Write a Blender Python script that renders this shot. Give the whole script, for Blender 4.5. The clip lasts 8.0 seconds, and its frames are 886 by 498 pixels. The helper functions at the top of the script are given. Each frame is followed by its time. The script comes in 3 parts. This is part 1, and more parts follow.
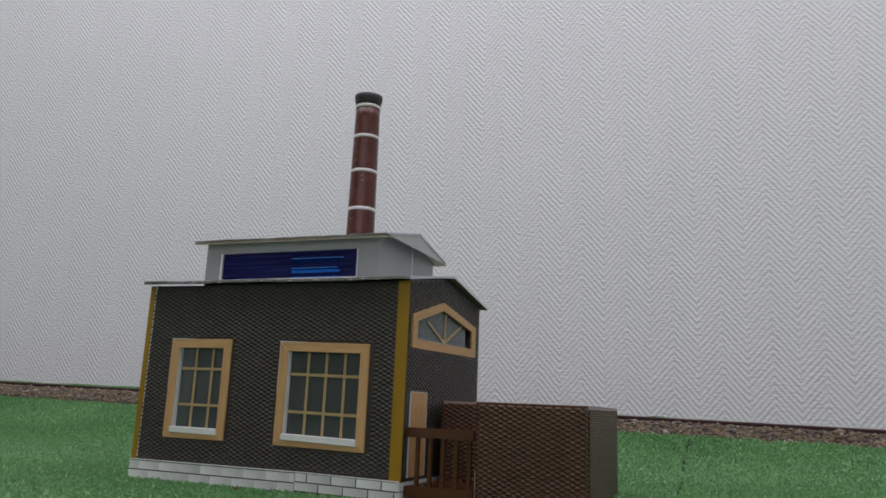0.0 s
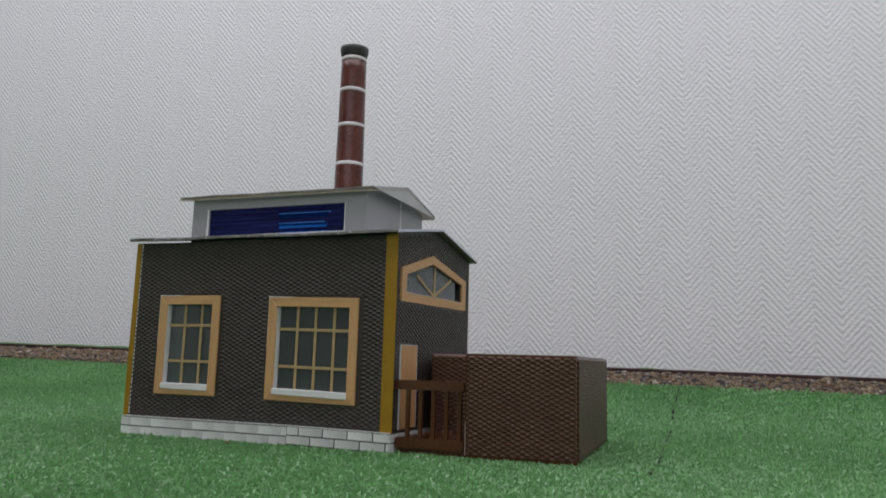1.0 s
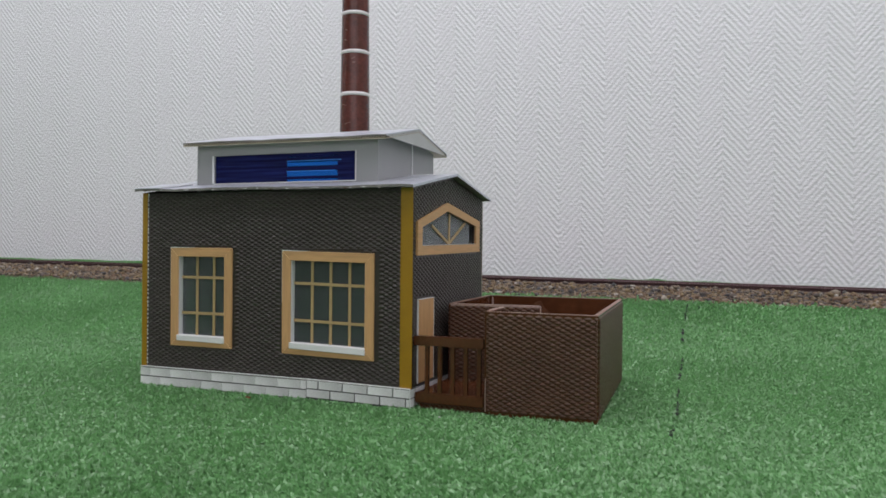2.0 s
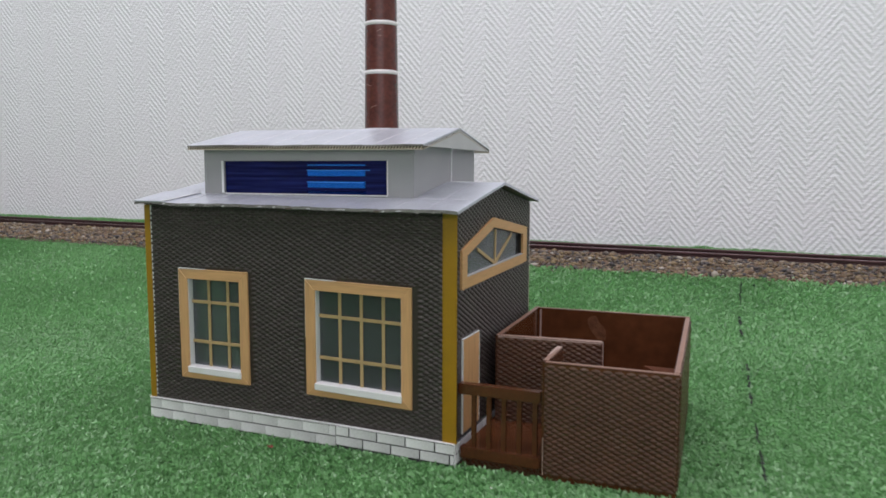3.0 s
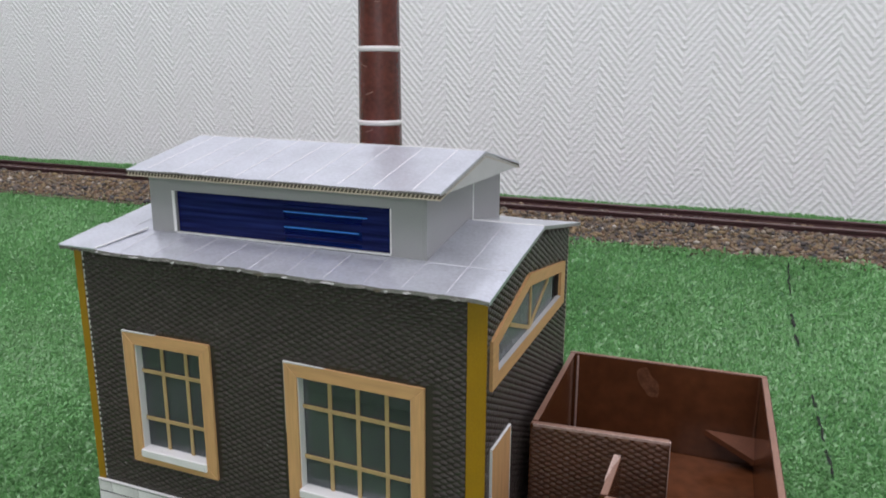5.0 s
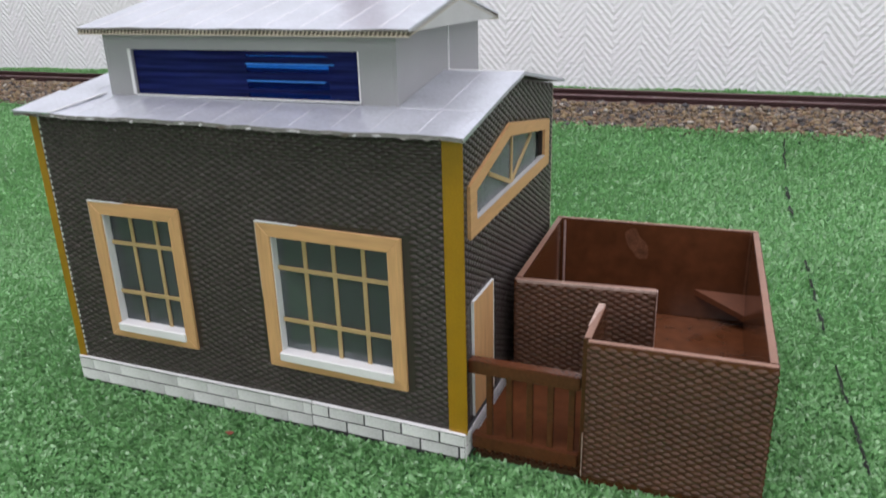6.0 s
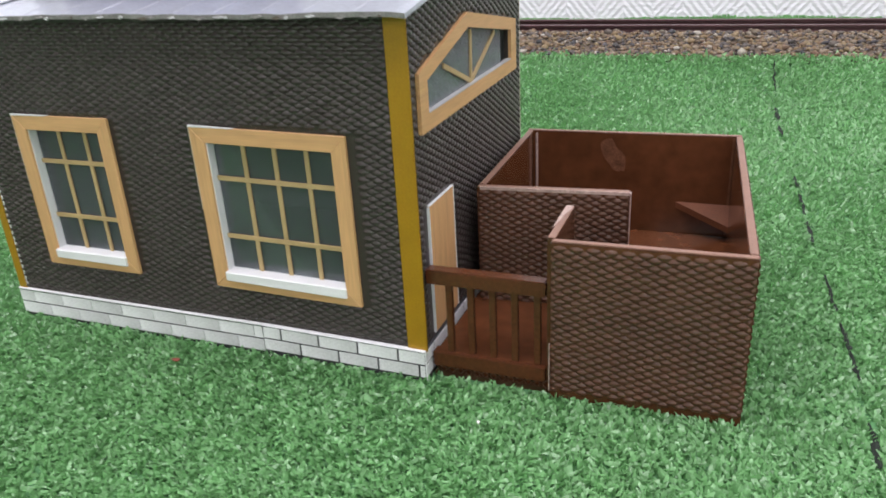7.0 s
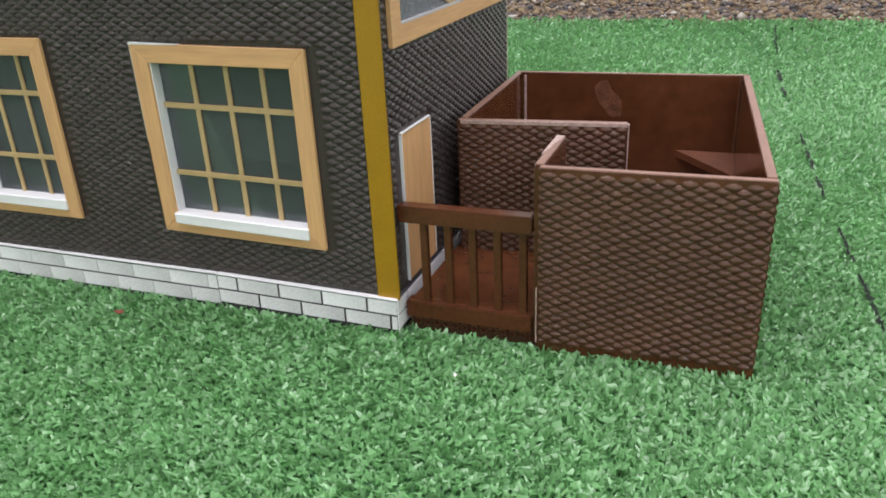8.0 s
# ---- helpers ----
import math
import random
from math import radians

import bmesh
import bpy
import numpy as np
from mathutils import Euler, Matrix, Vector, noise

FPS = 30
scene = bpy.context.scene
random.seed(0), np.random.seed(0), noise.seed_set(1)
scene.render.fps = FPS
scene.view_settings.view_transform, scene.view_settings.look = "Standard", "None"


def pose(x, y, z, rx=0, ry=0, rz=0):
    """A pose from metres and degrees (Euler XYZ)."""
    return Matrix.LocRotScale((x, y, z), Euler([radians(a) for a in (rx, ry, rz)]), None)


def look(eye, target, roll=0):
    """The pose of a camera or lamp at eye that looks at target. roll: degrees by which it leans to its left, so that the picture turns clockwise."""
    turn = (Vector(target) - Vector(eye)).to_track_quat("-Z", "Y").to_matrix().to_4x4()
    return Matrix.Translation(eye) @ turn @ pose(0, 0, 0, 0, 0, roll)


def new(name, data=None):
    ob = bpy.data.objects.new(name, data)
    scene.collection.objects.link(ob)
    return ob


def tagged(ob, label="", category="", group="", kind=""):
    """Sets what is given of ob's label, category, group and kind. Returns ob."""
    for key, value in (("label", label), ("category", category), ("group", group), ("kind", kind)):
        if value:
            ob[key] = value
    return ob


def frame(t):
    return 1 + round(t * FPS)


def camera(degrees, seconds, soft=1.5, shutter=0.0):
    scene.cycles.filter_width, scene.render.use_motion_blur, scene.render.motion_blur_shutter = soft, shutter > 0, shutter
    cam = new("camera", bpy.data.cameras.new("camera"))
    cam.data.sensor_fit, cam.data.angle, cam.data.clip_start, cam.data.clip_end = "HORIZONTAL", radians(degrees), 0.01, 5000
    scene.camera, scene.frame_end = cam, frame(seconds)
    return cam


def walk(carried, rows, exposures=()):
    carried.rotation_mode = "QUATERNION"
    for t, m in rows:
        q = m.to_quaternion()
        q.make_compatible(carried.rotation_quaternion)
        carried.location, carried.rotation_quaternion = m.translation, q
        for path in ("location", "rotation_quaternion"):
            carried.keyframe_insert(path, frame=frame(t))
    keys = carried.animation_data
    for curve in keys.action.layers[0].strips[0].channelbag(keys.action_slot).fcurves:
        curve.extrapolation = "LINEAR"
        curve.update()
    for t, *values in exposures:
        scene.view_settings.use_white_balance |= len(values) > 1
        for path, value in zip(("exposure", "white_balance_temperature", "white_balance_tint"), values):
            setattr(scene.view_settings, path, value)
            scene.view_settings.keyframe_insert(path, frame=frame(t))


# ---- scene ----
cam = camera(61.13, 8.0, soft=1.6, shutter=0.4)
PATH = [
    (0, (0.29022, -0.63684, 0.08422), (-0.44711, 1.17699, 0.49210), 2.37),
    (0.3, (0.28932, -0.63677, 0.08435), (-0.43959, 1.18477, 0.47253), 2.34),
    (0.5, (0.29614, -0.63394, 0.08234), (-0.44202, 1.18810, 0.45012), 2.07),
    (1, (0.29143, -0.62981, 0.08051), (-0.43021, 1.21150, 0.37854), 1.53),
    (1.2, (0.29099, -0.62941, 0.08086), (-0.43670, 1.21808, 0.32014), 1.25),
    (2.3, (0.25744, -0.61384, 0.17747), (-0.47063, 1.24720, 0.09700), 0.39),
    (2.5, (0.24636, -0.59495, 0.19609), (-0.49174, 1.25984, 0.07378), 0.33),
    (2.7, (0.23272, -0.57131, 0.21594), (-0.51748, 1.27531, 0.05102), 0.25),
    (3, (0.21015, -0.53327, 0.23256), (-0.55482, 1.30211, 0.01767), 0.12),
    (3.3, (0.18084, -0.49713, 0.26419), (-0.58194, 1.33354, 0.00574), 0.25),
    (3.5, (0.16838, -0.47118, 0.28766), (-0.60275, 1.35456, 0.01923), 0.25),
    (3.8, (0.14723, -0.43429, 0.31204), (-0.61321, 1.39214, 0.01899), 0.66),
    (4, (0.13819, -0.41600, 0.32254), (-0.62294, 1.40737, 0.01268), 0.62),
    (4.2, (0.12764, -0.40285, 0.32666), (-0.63302, 1.41647, -0.00723), 0.65),
    (5.3, (0.12884, -0.37504, 0.32126), (-0.59960, 1.40468, -0.22828), -0.21),
    (5.5, (0.13049, -0.37190, 0.31118), (-0.59319, 1.39326, -0.28924), -0.67),
    (6, (0.13647, -0.36634, 0.27941), (-0.57302, 1.37216, -0.40924), -1.66),
    (6.2, (0.13950, -0.35950, 0.27350), (-0.57600, 1.35900, -0.46000), -2.20),
    (6.5, (0.14054, -0.35646, 0.26099), (-0.55953, 1.36063, -0.48834), -2.54),
    (6.8, (0.14516, -0.34358, 0.24495), (-0.55613, 1.35813, -0.53760), -3.00),
    (7, (0.14884, -0.33709, 0.23450), (-0.54148, 1.36791, -0.55064), -3.17),
    (7.3, (0.15069, -0.32064, 0.21617), (-0.54827, 1.38072, -0.56922), -3.49),
    (7.5, (0.14530, -0.31323, 0.20589), (-0.53670, 1.38978, -0.59075), -3.26),
    (7.7, (0.14500, -0.30700, 0.20120), (-0.54200, 1.38700, -0.61100), -3.25),
    (8, (0.14351, -0.30487, 0.18871), (-0.52500, 1.40132, -0.61255), -2.69),
]
walk(cam, [(t, look(eye, target, roll)) for t, eye, target, roll in PATH],
     [(0, 0.05), (1, 0.2), (2.5, 0.62), (3.2, 0.67), (4, 0.55), (5.5, 0.86), (6.5, 1.15), (7, 1.29), (8, 1.31)])

# ---- light: a room with a bright ceiling, soft from above ----
world = bpy.data.worlds.new("world")
scene.world = world
world.use_nodes = True
world.node_tree.nodes["Background"].inputs[0].default_value = (0.95, 0.95, 1.0, 1)
world.node_tree.nodes["Background"].inputs[1].default_value = 0.25


def area_lamp(name, where, target, sx, sy, watts, colour):
    data = bpy.data.lights.new(name, "AREA")
    data.shape, data.size, data.size_y, data.energy, data.color = "RECTANGLE", sx, sy, watts, colour
    ob = new(name, data)
    ob.matrix_world = look(where, target)
    return ob


area_lamp("ceiling_lamp", (-0.25, -0.35, 2.85), (-0.25, -0.34, 0), 4.4, 2.2, 71, (0.985, 0.920, 1.0))
# Added fill from behind the camera; no window or fitting stands there
area_lamp("window_lamp", (0.6, -3.1, 1.2), (0.1, 0, 0.4), 4.0, 1.6, 16, (0.97, 0.92, 1.0))


# ---- materials ----
def shader(name, colour, rough=0.6, metal=0.0, vary=0.15, scale=60.0, bump=0.2, fine=900.0, spec=0.5, island=0.0, obrand=0.0):
    """A base colour with variation at two scales, a fine bump, and an optional shift from piece to piece."""
    m = bpy.data.materials.new(name)
    m.use_nodes = True
    nt = m.node_tree
    b = nt.nodes["Principled BSDF"]
    b.inputs["Roughness"].default_value, b.inputs["Metallic"].default_value = rough, metal
    b.inputs["Specular IOR Level"].default_value = spec
    co = nt.nodes.new("ShaderNodeTexCoord")
    n1, n2 = nt.nodes.new("ShaderNodeTexNoise"), nt.nodes.new("ShaderNodeTexNoise")
    n1.inputs["Scale"].default_value, n2.inputs["Scale"].default_value = scale, fine
    n1.inputs["Detail"].default_value = 4
    for n in (n1, n2):
        nt.links.new(co.outputs["Object"], n.inputs["Vector"])
    add = nt.nodes.new("ShaderNodeMath")
    add.operation = "ADD"
    nt.links.new(n1.outputs[0], add.inputs[0])
    nt.links.new(n2.outputs[0], add.inputs[1])
    last = add.outputs[0]
    for amount, kind, socket in ((island, "ShaderNodeNewGeometry", "Random Per Island"), (obrand, "ShaderNodeObjectInfo", "Random")):
        if amount:
            src = nt.nodes.new(kind)
            mul = nt.nodes.new("ShaderNodeMath")
            mul.operation = "MULTIPLY_ADD"
            mul.inputs[1].default_value = amount
            nt.links.new(src.outputs[socket], mul.inputs[0])
            nt.links.new(last, mul.inputs[2])
            off = nt.nodes.new("ShaderNodeMath")
            off.operation = "SUBTRACT"
            off.inputs[1].default_value = amount / 2
            nt.links.new(mul.outputs[0], off.inputs[0])
            last = off.outputs[0]
    ramp = nt.nodes.new("ShaderNodeMapRange")
    ramp.inputs["From Min"].default_value, ramp.inputs["From Max"].default_value = 0.4, 1.6
    ramp.inputs["To Min"].default_value, ramp.inputs["To Max"].default_value = 1 - vary * 1.5, 1 + vary * 1.5
    nt.links.new(last, ramp.inputs["Value"])
    mix = nt.nodes.new("ShaderNodeVectorMath")
    mix.operation = "SCALE"
    mix.inputs[0].default_value = colour
    nt.links.new(ramp.outputs[0], mix.inputs["Scale"])
    nt.links.new(mix.outputs[0], b.inputs["Base Color"])
    if bump:
        bp = nt.nodes.new("ShaderNodeBump")
        bp.inputs["Strength"].default_value, bp.inputs["Distance"].default_value = bump, 0.0006
        nt.links.new(last, bp.inputs["Height"])
        nt.links.new(bp.outputs[0], b.inputs["Normal"])
    return m


def wood(name, colour, axis="z"):
    """Veneer with grain stretched along one axis."""
    m = shader(name, colour, 0.5, vary=0.16, scale=40, bump=0.1)
    nt = m.node_tree
    mp = nt.nodes.new("ShaderNodeMapping")
    mp.inputs["Scale"].default_value = {"x": (0.06, 1, 1), "z": (1, 1, 0.06)}[axis]
    co = nt.nodes["Texture Coordinate"]
    nt.links.new(co.outputs["Object"], mp.inputs["Vector"])
    for n in nt.nodes:
        if n.type == "TEX_NOISE":
            nt.links.new(mp.outputs[0], n.inputs["Vector"])
            n.inputs["Scale"].default_value *= 6 if n.inputs["Scale"].default_value < 100 else 1
    return m


TURF = shader("turf_backing", (0.075, 0.200, 0.080), 0.9, vary=0.3, scale=14, bump=0.5, fine=400)
BLADE = shader("turf_fibre", (0.194, 0.415, 0.172), 0.28, vary=0.24, scale=4, bump=0, fine=50, island=0.65)
_nt = BLADE.node_tree
_nt.nodes["Principled BSDF"].inputs["Coat Weight"].default_value = 0.4
_nt.nodes["Principled BSDF"].inputs["Coat Roughness"].default_value = 0.10
_tl, _bm = _nt.nodes.new("ShaderNodeBsdfTranslucent"), _nt.nodes.new("ShaderNodeMixShader")
_tl.inputs[0].default_value = (0.215, 0.46, 0.182, 1)
_bm.inputs[0].default_value = 0.36
_nt.links.new(_nt.nodes["Principled BSDF"].outputs[0], _bm.inputs[1])
_nt.links.new(_tl.outputs[0], _bm.inputs[2])
_nt.links.new(_bm.outputs[0], _nt.nodes["Material Output"].inputs[0])
PAPER = shader("wallpaper", (0.785, 0.79, 0.83), 0.62, vary=0.015, scale=3, bump=0.1, fine=300)


def herringbone(m):
    """Ribs in zigzag columns with a fine woven dash, as relief on the wallpaper."""
    nt = m.node_tree
    b, co = nt.nodes["Principled BSDF"], nt.nodes["Texture Coordinate"]
    sep = nt.nodes.new("ShaderNodeSeparateXYZ")
    nt.links.new(co.outputs["Object"], sep.inputs[0])

    def op(kind, a, c, d=None):
        n = nt.nodes.new("ShaderNodeMath")
        n.operation = kind
        for k, v in enumerate((a, c, d)):
            if v is None:
                continue
            if isinstance(v, (int, float)):
                n.inputs[k].default_value = v
            else:
                nt.links.new(v, n.inputs[k])
        return n.outputs[0]
    wob = nt.nodes.new("ShaderNodeTexNoise")
    wob.inputs["Scale"].default_value = 25
    nt.links.new(co.outputs["Object"], wob.inputs["Vector"])
    zig = op("PINGPONG", sep.outputs["X"], 0.049)
    lean = op("MULTIPLY_ADD", zig, -1.15, sep.outputs["Z"])
    lean = op("MULTIPLY_ADD", wob.outputs[0], 0.005, lean)
    rib = op("SINE", op("MULTIPLY", lean, 2 * math.pi / 0.0147), 0)
    dash = nt.nodes.new("ShaderNodeTexNoise")
    dash.inputs["Scale"].default_value = 1.0
    mp = nt.nodes.new("ShaderNodeMapping")
    mp.inputs["Scale"].default_value = (75, 1, 210)
    nt.links.new(co.outputs["Object"], mp.inputs["Vector"])
    nt.links.new(mp.outputs[0], dash.inputs["Vector"])
    height = op("MULTIPLY_ADD", dash.outputs[0], 5.0, rib)
    bp = nt.nodes.new("ShaderNodeBump")
    bp.inputs["Strength"].default_value, bp.inputs["Distance"].default_value = 0.36, 0.0012
    nt.links.new(height, bp.inputs["Height"])
    nt.links.new(bp.outputs[0], b.inputs["Normal"])


herringbone(PAPER)
BRICKSHEET = shader("dark_embossed_sheet", (0.046, 0.0368, 0.0338), 0.31, vary=0.25, scale=40, bump=0.25)
YELLOW = shader("ochre_strip", (0.33, 0.180, 0.002), 0.5, vary=0.16, scale=50, bump=0.1)
VENEER_X = wood("veneer_across", (0.60, 0.350, 0.160), "x")
VENEER_Z = wood("veneer_upright", (0.60, 0.350, 0.160), "z")
MUNTIN = shader("muntin_strip", (0.46, 0.33, 0.16), 0.5, vary=0.15)
WHITE = shader("white_card", (0.75, 0.76, 0.77), 0.5, vary=0.05)
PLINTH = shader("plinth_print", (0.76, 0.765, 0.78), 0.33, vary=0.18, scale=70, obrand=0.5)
# Printed shading put into the colour: each brick runs light to grey along x
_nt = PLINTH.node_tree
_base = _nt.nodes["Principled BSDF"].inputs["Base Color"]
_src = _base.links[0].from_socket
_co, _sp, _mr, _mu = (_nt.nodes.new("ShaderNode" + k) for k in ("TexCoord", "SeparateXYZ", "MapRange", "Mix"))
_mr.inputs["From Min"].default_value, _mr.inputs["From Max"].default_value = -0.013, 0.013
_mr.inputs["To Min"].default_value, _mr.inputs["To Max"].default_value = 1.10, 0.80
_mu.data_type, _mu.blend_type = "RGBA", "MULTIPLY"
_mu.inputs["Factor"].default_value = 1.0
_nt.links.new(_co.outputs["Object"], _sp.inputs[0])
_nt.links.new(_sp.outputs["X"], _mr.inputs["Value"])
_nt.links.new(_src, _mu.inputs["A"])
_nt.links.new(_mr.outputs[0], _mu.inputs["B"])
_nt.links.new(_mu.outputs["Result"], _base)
JOINT = shader("joint_ink", (0.04, 0.04, 0.045), 0.6, vary=0.2)
SILVER = shader("silver_card", (0.55, 0.58, 0.65), 0.30, 0.6, vary=0.16, scale=34, bump=0.28, fine=420)
FLAP = shader("pale_card", (0.45, 0.455, 0.46), 0.4, vary=0.08, scale=40)
PALECARD = shader("pale_raw_card", (0.42, 0.38, 0.32), 0.7, vary=0.3, scale=200)
CARDEDGE = shader("grey_card_edge", (0.20, 0.195, 0.185), 0.85, vary=0.35, scale=150)
SEAMS_FAINT = shader("faint_scored_seam", (0.60, 0.61, 0.66), 0.4, 0.2, vary=0.2)
SEAMS = shader("scored_seam", (0.82, 0.82, 0.84), 0.4, 0.0, vary=0.1)
GREYCARD = shader("grey_card", (0.31, 0.315, 0.325), 0.4, vary=0.06, scale=30, bump=0.1)
CARDCORE = shader("cardboard_core", (0.45, 0.40, 0.32), 0.9, vary=0.2)
DARKFLUTE = shader("flute_shadow", (0.10, 0.085, 0.065), 0.9, vary=0.2)
BLUEFILM = shader("blue_film", (0.008, 0.010, 0.072), 0.2, spec=0.12, vary=0.25, scale=25, bump=0)
_nt = BLUEFILM.node_tree
_co, _mp, _ns, _rg = (_nt.nodes.new("ShaderNode" + k) for k in ("TexCoord", "Mapping", "TexNoise", "ValToRGB"))
_mp.inputs["Scale"].default_value = (14, 1, 420)
_ns.inputs["Scale"].default_value, _ns.inputs["Detail"].default_value = 1.0, 3
for _e, (_p, _c) in zip(_rg.color_ramp.elements, ((0.38, (0.005, 0.006, 0.045)), (0.72, (0.016, 0.024, 0.135)))):
    _e.position, _e.color = _p, (*_c, 1)
_nt.links.new(_co.outputs["Object"], _mp.inputs[0])
_nt.links.new(_mp.outputs[0], _ns.inputs["Vector"])
_nt.links.new(_ns.outputs[0], _rg.inputs[0])
_nt.links.new(_rg.outputs[0], _nt.nodes["Principled BSDF"].inputs["Base Color"])
BLUECLEAR = bpy.data.materials.new("clear_blue_film")
BLUECLEAR.use_nodes = True
_nt = BLUECLEAR.node_tree
_nt.nodes.remove(_nt.nodes["Principled BSDF"])
_tr = _nt.nodes.new("ShaderNodeBsdfTransparent")
_tr.inputs[0].default_value = (0.16, 0.52, 1.0, 1)
_df, _mx = _nt.nodes.new("ShaderNodeBsdfDiffuse"), _nt.nodes.new("ShaderNodeMixShader")
_df.inputs[0].default_value = (0.014, 0.024, 0.14, 1)
_mx.inputs[0].default_value = 0.3
_nt.links.new(_tr.outputs[0], _mx.inputs[1])
_nt.links.new(_df.outputs[0], _mx.inputs[2])
_nt.links.new(_mx.outputs[0], _nt.nodes["Material Output"].inputs[0])
GLEAM_BLUE = shader("pale_gleam_blue", (0.06, 0.27, 0.80), 0.25, vary=0.2, scale=200, bump=0)
CHIMNEY = shader("chimney_red", (0.088, 0.019, 0.013), 0.26, vary=0.45, scale=45, bump=0.35, fine=260)
BLACK = shader("black_cap", (0.02, 0.021, 0.022), 0.45, vary=0.2)
BAND = shader("white_band", (0.72, 0.70, 0.70), 0.5, vary=0.05)
PORCH = shader("dark_brown_plastic", (0.085, 0.027, 0.011), 0.24, vary=0.3, scale=22, bump=0.12, fine=500)
BROWN = shader("brown_plastic", (0.092, 0.033, 0.014), 0.15, vary=0.35, scale=14, bump=0.04, fine=90)
BROWNEMB = shader("brown_embossed", (0.078, 0.033, 0.018), 0.29, spec=0.45, vary=0.3, scale=35, bump=0.2)
DULLBROWN = shader("dull_brown_plastic", (0.115, 0.040, 0.018), 0.55, spec=0.15, vary=0.3, scale=40)
PALE_EDGE_GLEAM = shader("pale_edge_and_gleam", (0.40, 0.29, 0.25), 0.5, vary=0.4, scale=300)
GLUE_GLARE = shader("glue_and_glare", (0.128, 0.056, 0.030), 0.25, vary=0.5, scale=120, bump=0.2)
RIM = shader("brown_rim", (0.21, 0.115, 0.082), 0.45, vary=0.25, scale=60)
RAILMAT = shader("rusty_rail", (0.070, 0.034, 0.036), 0.33, 0.35, vary=0.3, scale=30)
STONE = shader("ballast_stone", (0.21, 0.165, 0.115), 0.75, vary=0.3, scale=80, bump=0.3, island=1.6)
_nt = STONE.node_tree
_geo, _ramp, _hue = _nt.nodes.new("ShaderNodeNewGeometry"), _nt.nodes.new("ShaderNodeValToRGB"), _nt.nodes.new("ShaderNodeMix")
_hue.data_type, _hue.blend_type = "RGBA", "MULTIPLY"
_hue.inputs["Factor"].default_value = 1.0
_stops = ((0.0, (0.045, 0.045, 0.05)), (0.3, (0.11, 0.09, 0.075)), (0.55, (0.20, 0.145, 0.075)), (0.78, (0.13, 0.08, 0.05)), (0.95, (0.22, 0.18, 0.13)), (1.0, (0.38, 0.36, 0.32)))
while len(_ramp.color_ramp.elements) < len(_stops):
    _ramp.color_ramp.elements.new(0.5)
for _e, (_p, _c) in zip(_ramp.color_ramp.elements, _stops):
    _e.position, _e.color = _p, (*_c, 1)
_nt.links.new(_geo.outputs["Random Per Island"], _ramp.inputs[0])
_nt.links.new(_ramp.outputs[0], _nt.nodes["Principled BSDF"].inputs["Base Color"])
GRIT = shader("ballast_bed", (0.09, 0.068, 0.048), 0.95, vary=0.4, scale=120, bump=0.6)
SEAM_SHADE = shader("seam_shade", (0.008, 0.014, 0.009), 0.95, vary=0.3)
PLASTER = shader("plain_plaster", (0.7, 0.7, 0.68), 0.8, vary=0.03, scale=4)
INSIDE = shader("inner_card", (0.30, 0.32, 0.31), 0.8, vary=0.15)

GLASS = bpy.data.materials.new("clear_film")
GLASS.use_nodes = True
_nt = GLASS.node_tree
_nt.nodes.remove(_nt.nodes["Principled BSDF"])
_tr, _gl, _mx, _fr = (_nt.nodes.new("ShaderNode" + k) for k in ("BsdfTransparent", "BsdfGlossy", "MixShader", "Fresnel"))
_tr.inputs[0].default_value = (0.74, 0.79, 0.81, 1)
_gl.inputs["Roughness"].default_value = 0.2
_fr.inputs[0].default_value = 1.55
_nt.links.new(_fr.outputs[0], _mx.inputs[0])
_nt.links.new(_tr.outputs[0], _mx.inputs[1])
_nt.links.new(_gl.outputs[0], _mx.inputs[2])
# Patchy grey diffuse share paints in the panes' hazy reflection
_df, _haze = _nt.nodes.new("ShaderNodeBsdfDiffuse"), _nt.nodes.new("ShaderNodeMixShader")
_df.inputs[0].default_value = (0.14, 0.157, 0.165, 1)
_dn, _dm = _nt.nodes.new("ShaderNodeTexNoise"), _nt.nodes.new("ShaderNodeMapRange")
_dn.inputs["Scale"].default_value = 40
_dm.inputs["To Min"].default_value, _dm.inputs["To Max"].default_value = 0.12, 0.40
_nt.links.new(_dn.outputs[0], _dm.inputs["Value"])
_nt.links.new(_dm.outputs[0], _haze.inputs[0])
_nt.links.new(_mx.outputs[0], _haze.inputs[1])
_nt.links.new(_df.outputs[0], _haze.inputs[2])
_nt.links.new(_haze.outputs[0], _nt.nodes["Material Output"].inputs[0])

# More pale diffuse: milky film plus a grazing wall reflection put into the colour
MILKY_REFLECT = GLASS.copy()
MILKY_REFLECT.name = "milky_film"
for _n in MILKY_REFLECT.node_tree.nodes:
    if _n.type == "MAP_RANGE":
        _n.inputs["To Min"].default_value, _n.inputs["To Max"].default_value = 0.30, 0.62
    if _n.type == "BSDF_DIFFUSE":
        _n.inputs[0].default_value = (0.26, 0.28, 0.30, 1)


# ---- mesh helpers ----
def mesh_of(name, bm, material):
    me = bpy.data.meshes.new(name)
    bm.to_mesh(me)
    bm.free()
    me.materials.append(material)
    return me


def part(name, bm, material, parent=None, label=""):
    ob = new(name, mesh_of(name, bm, material))
    ob.parent = parent
    if label:
        tagged(ob, label)
    return ob


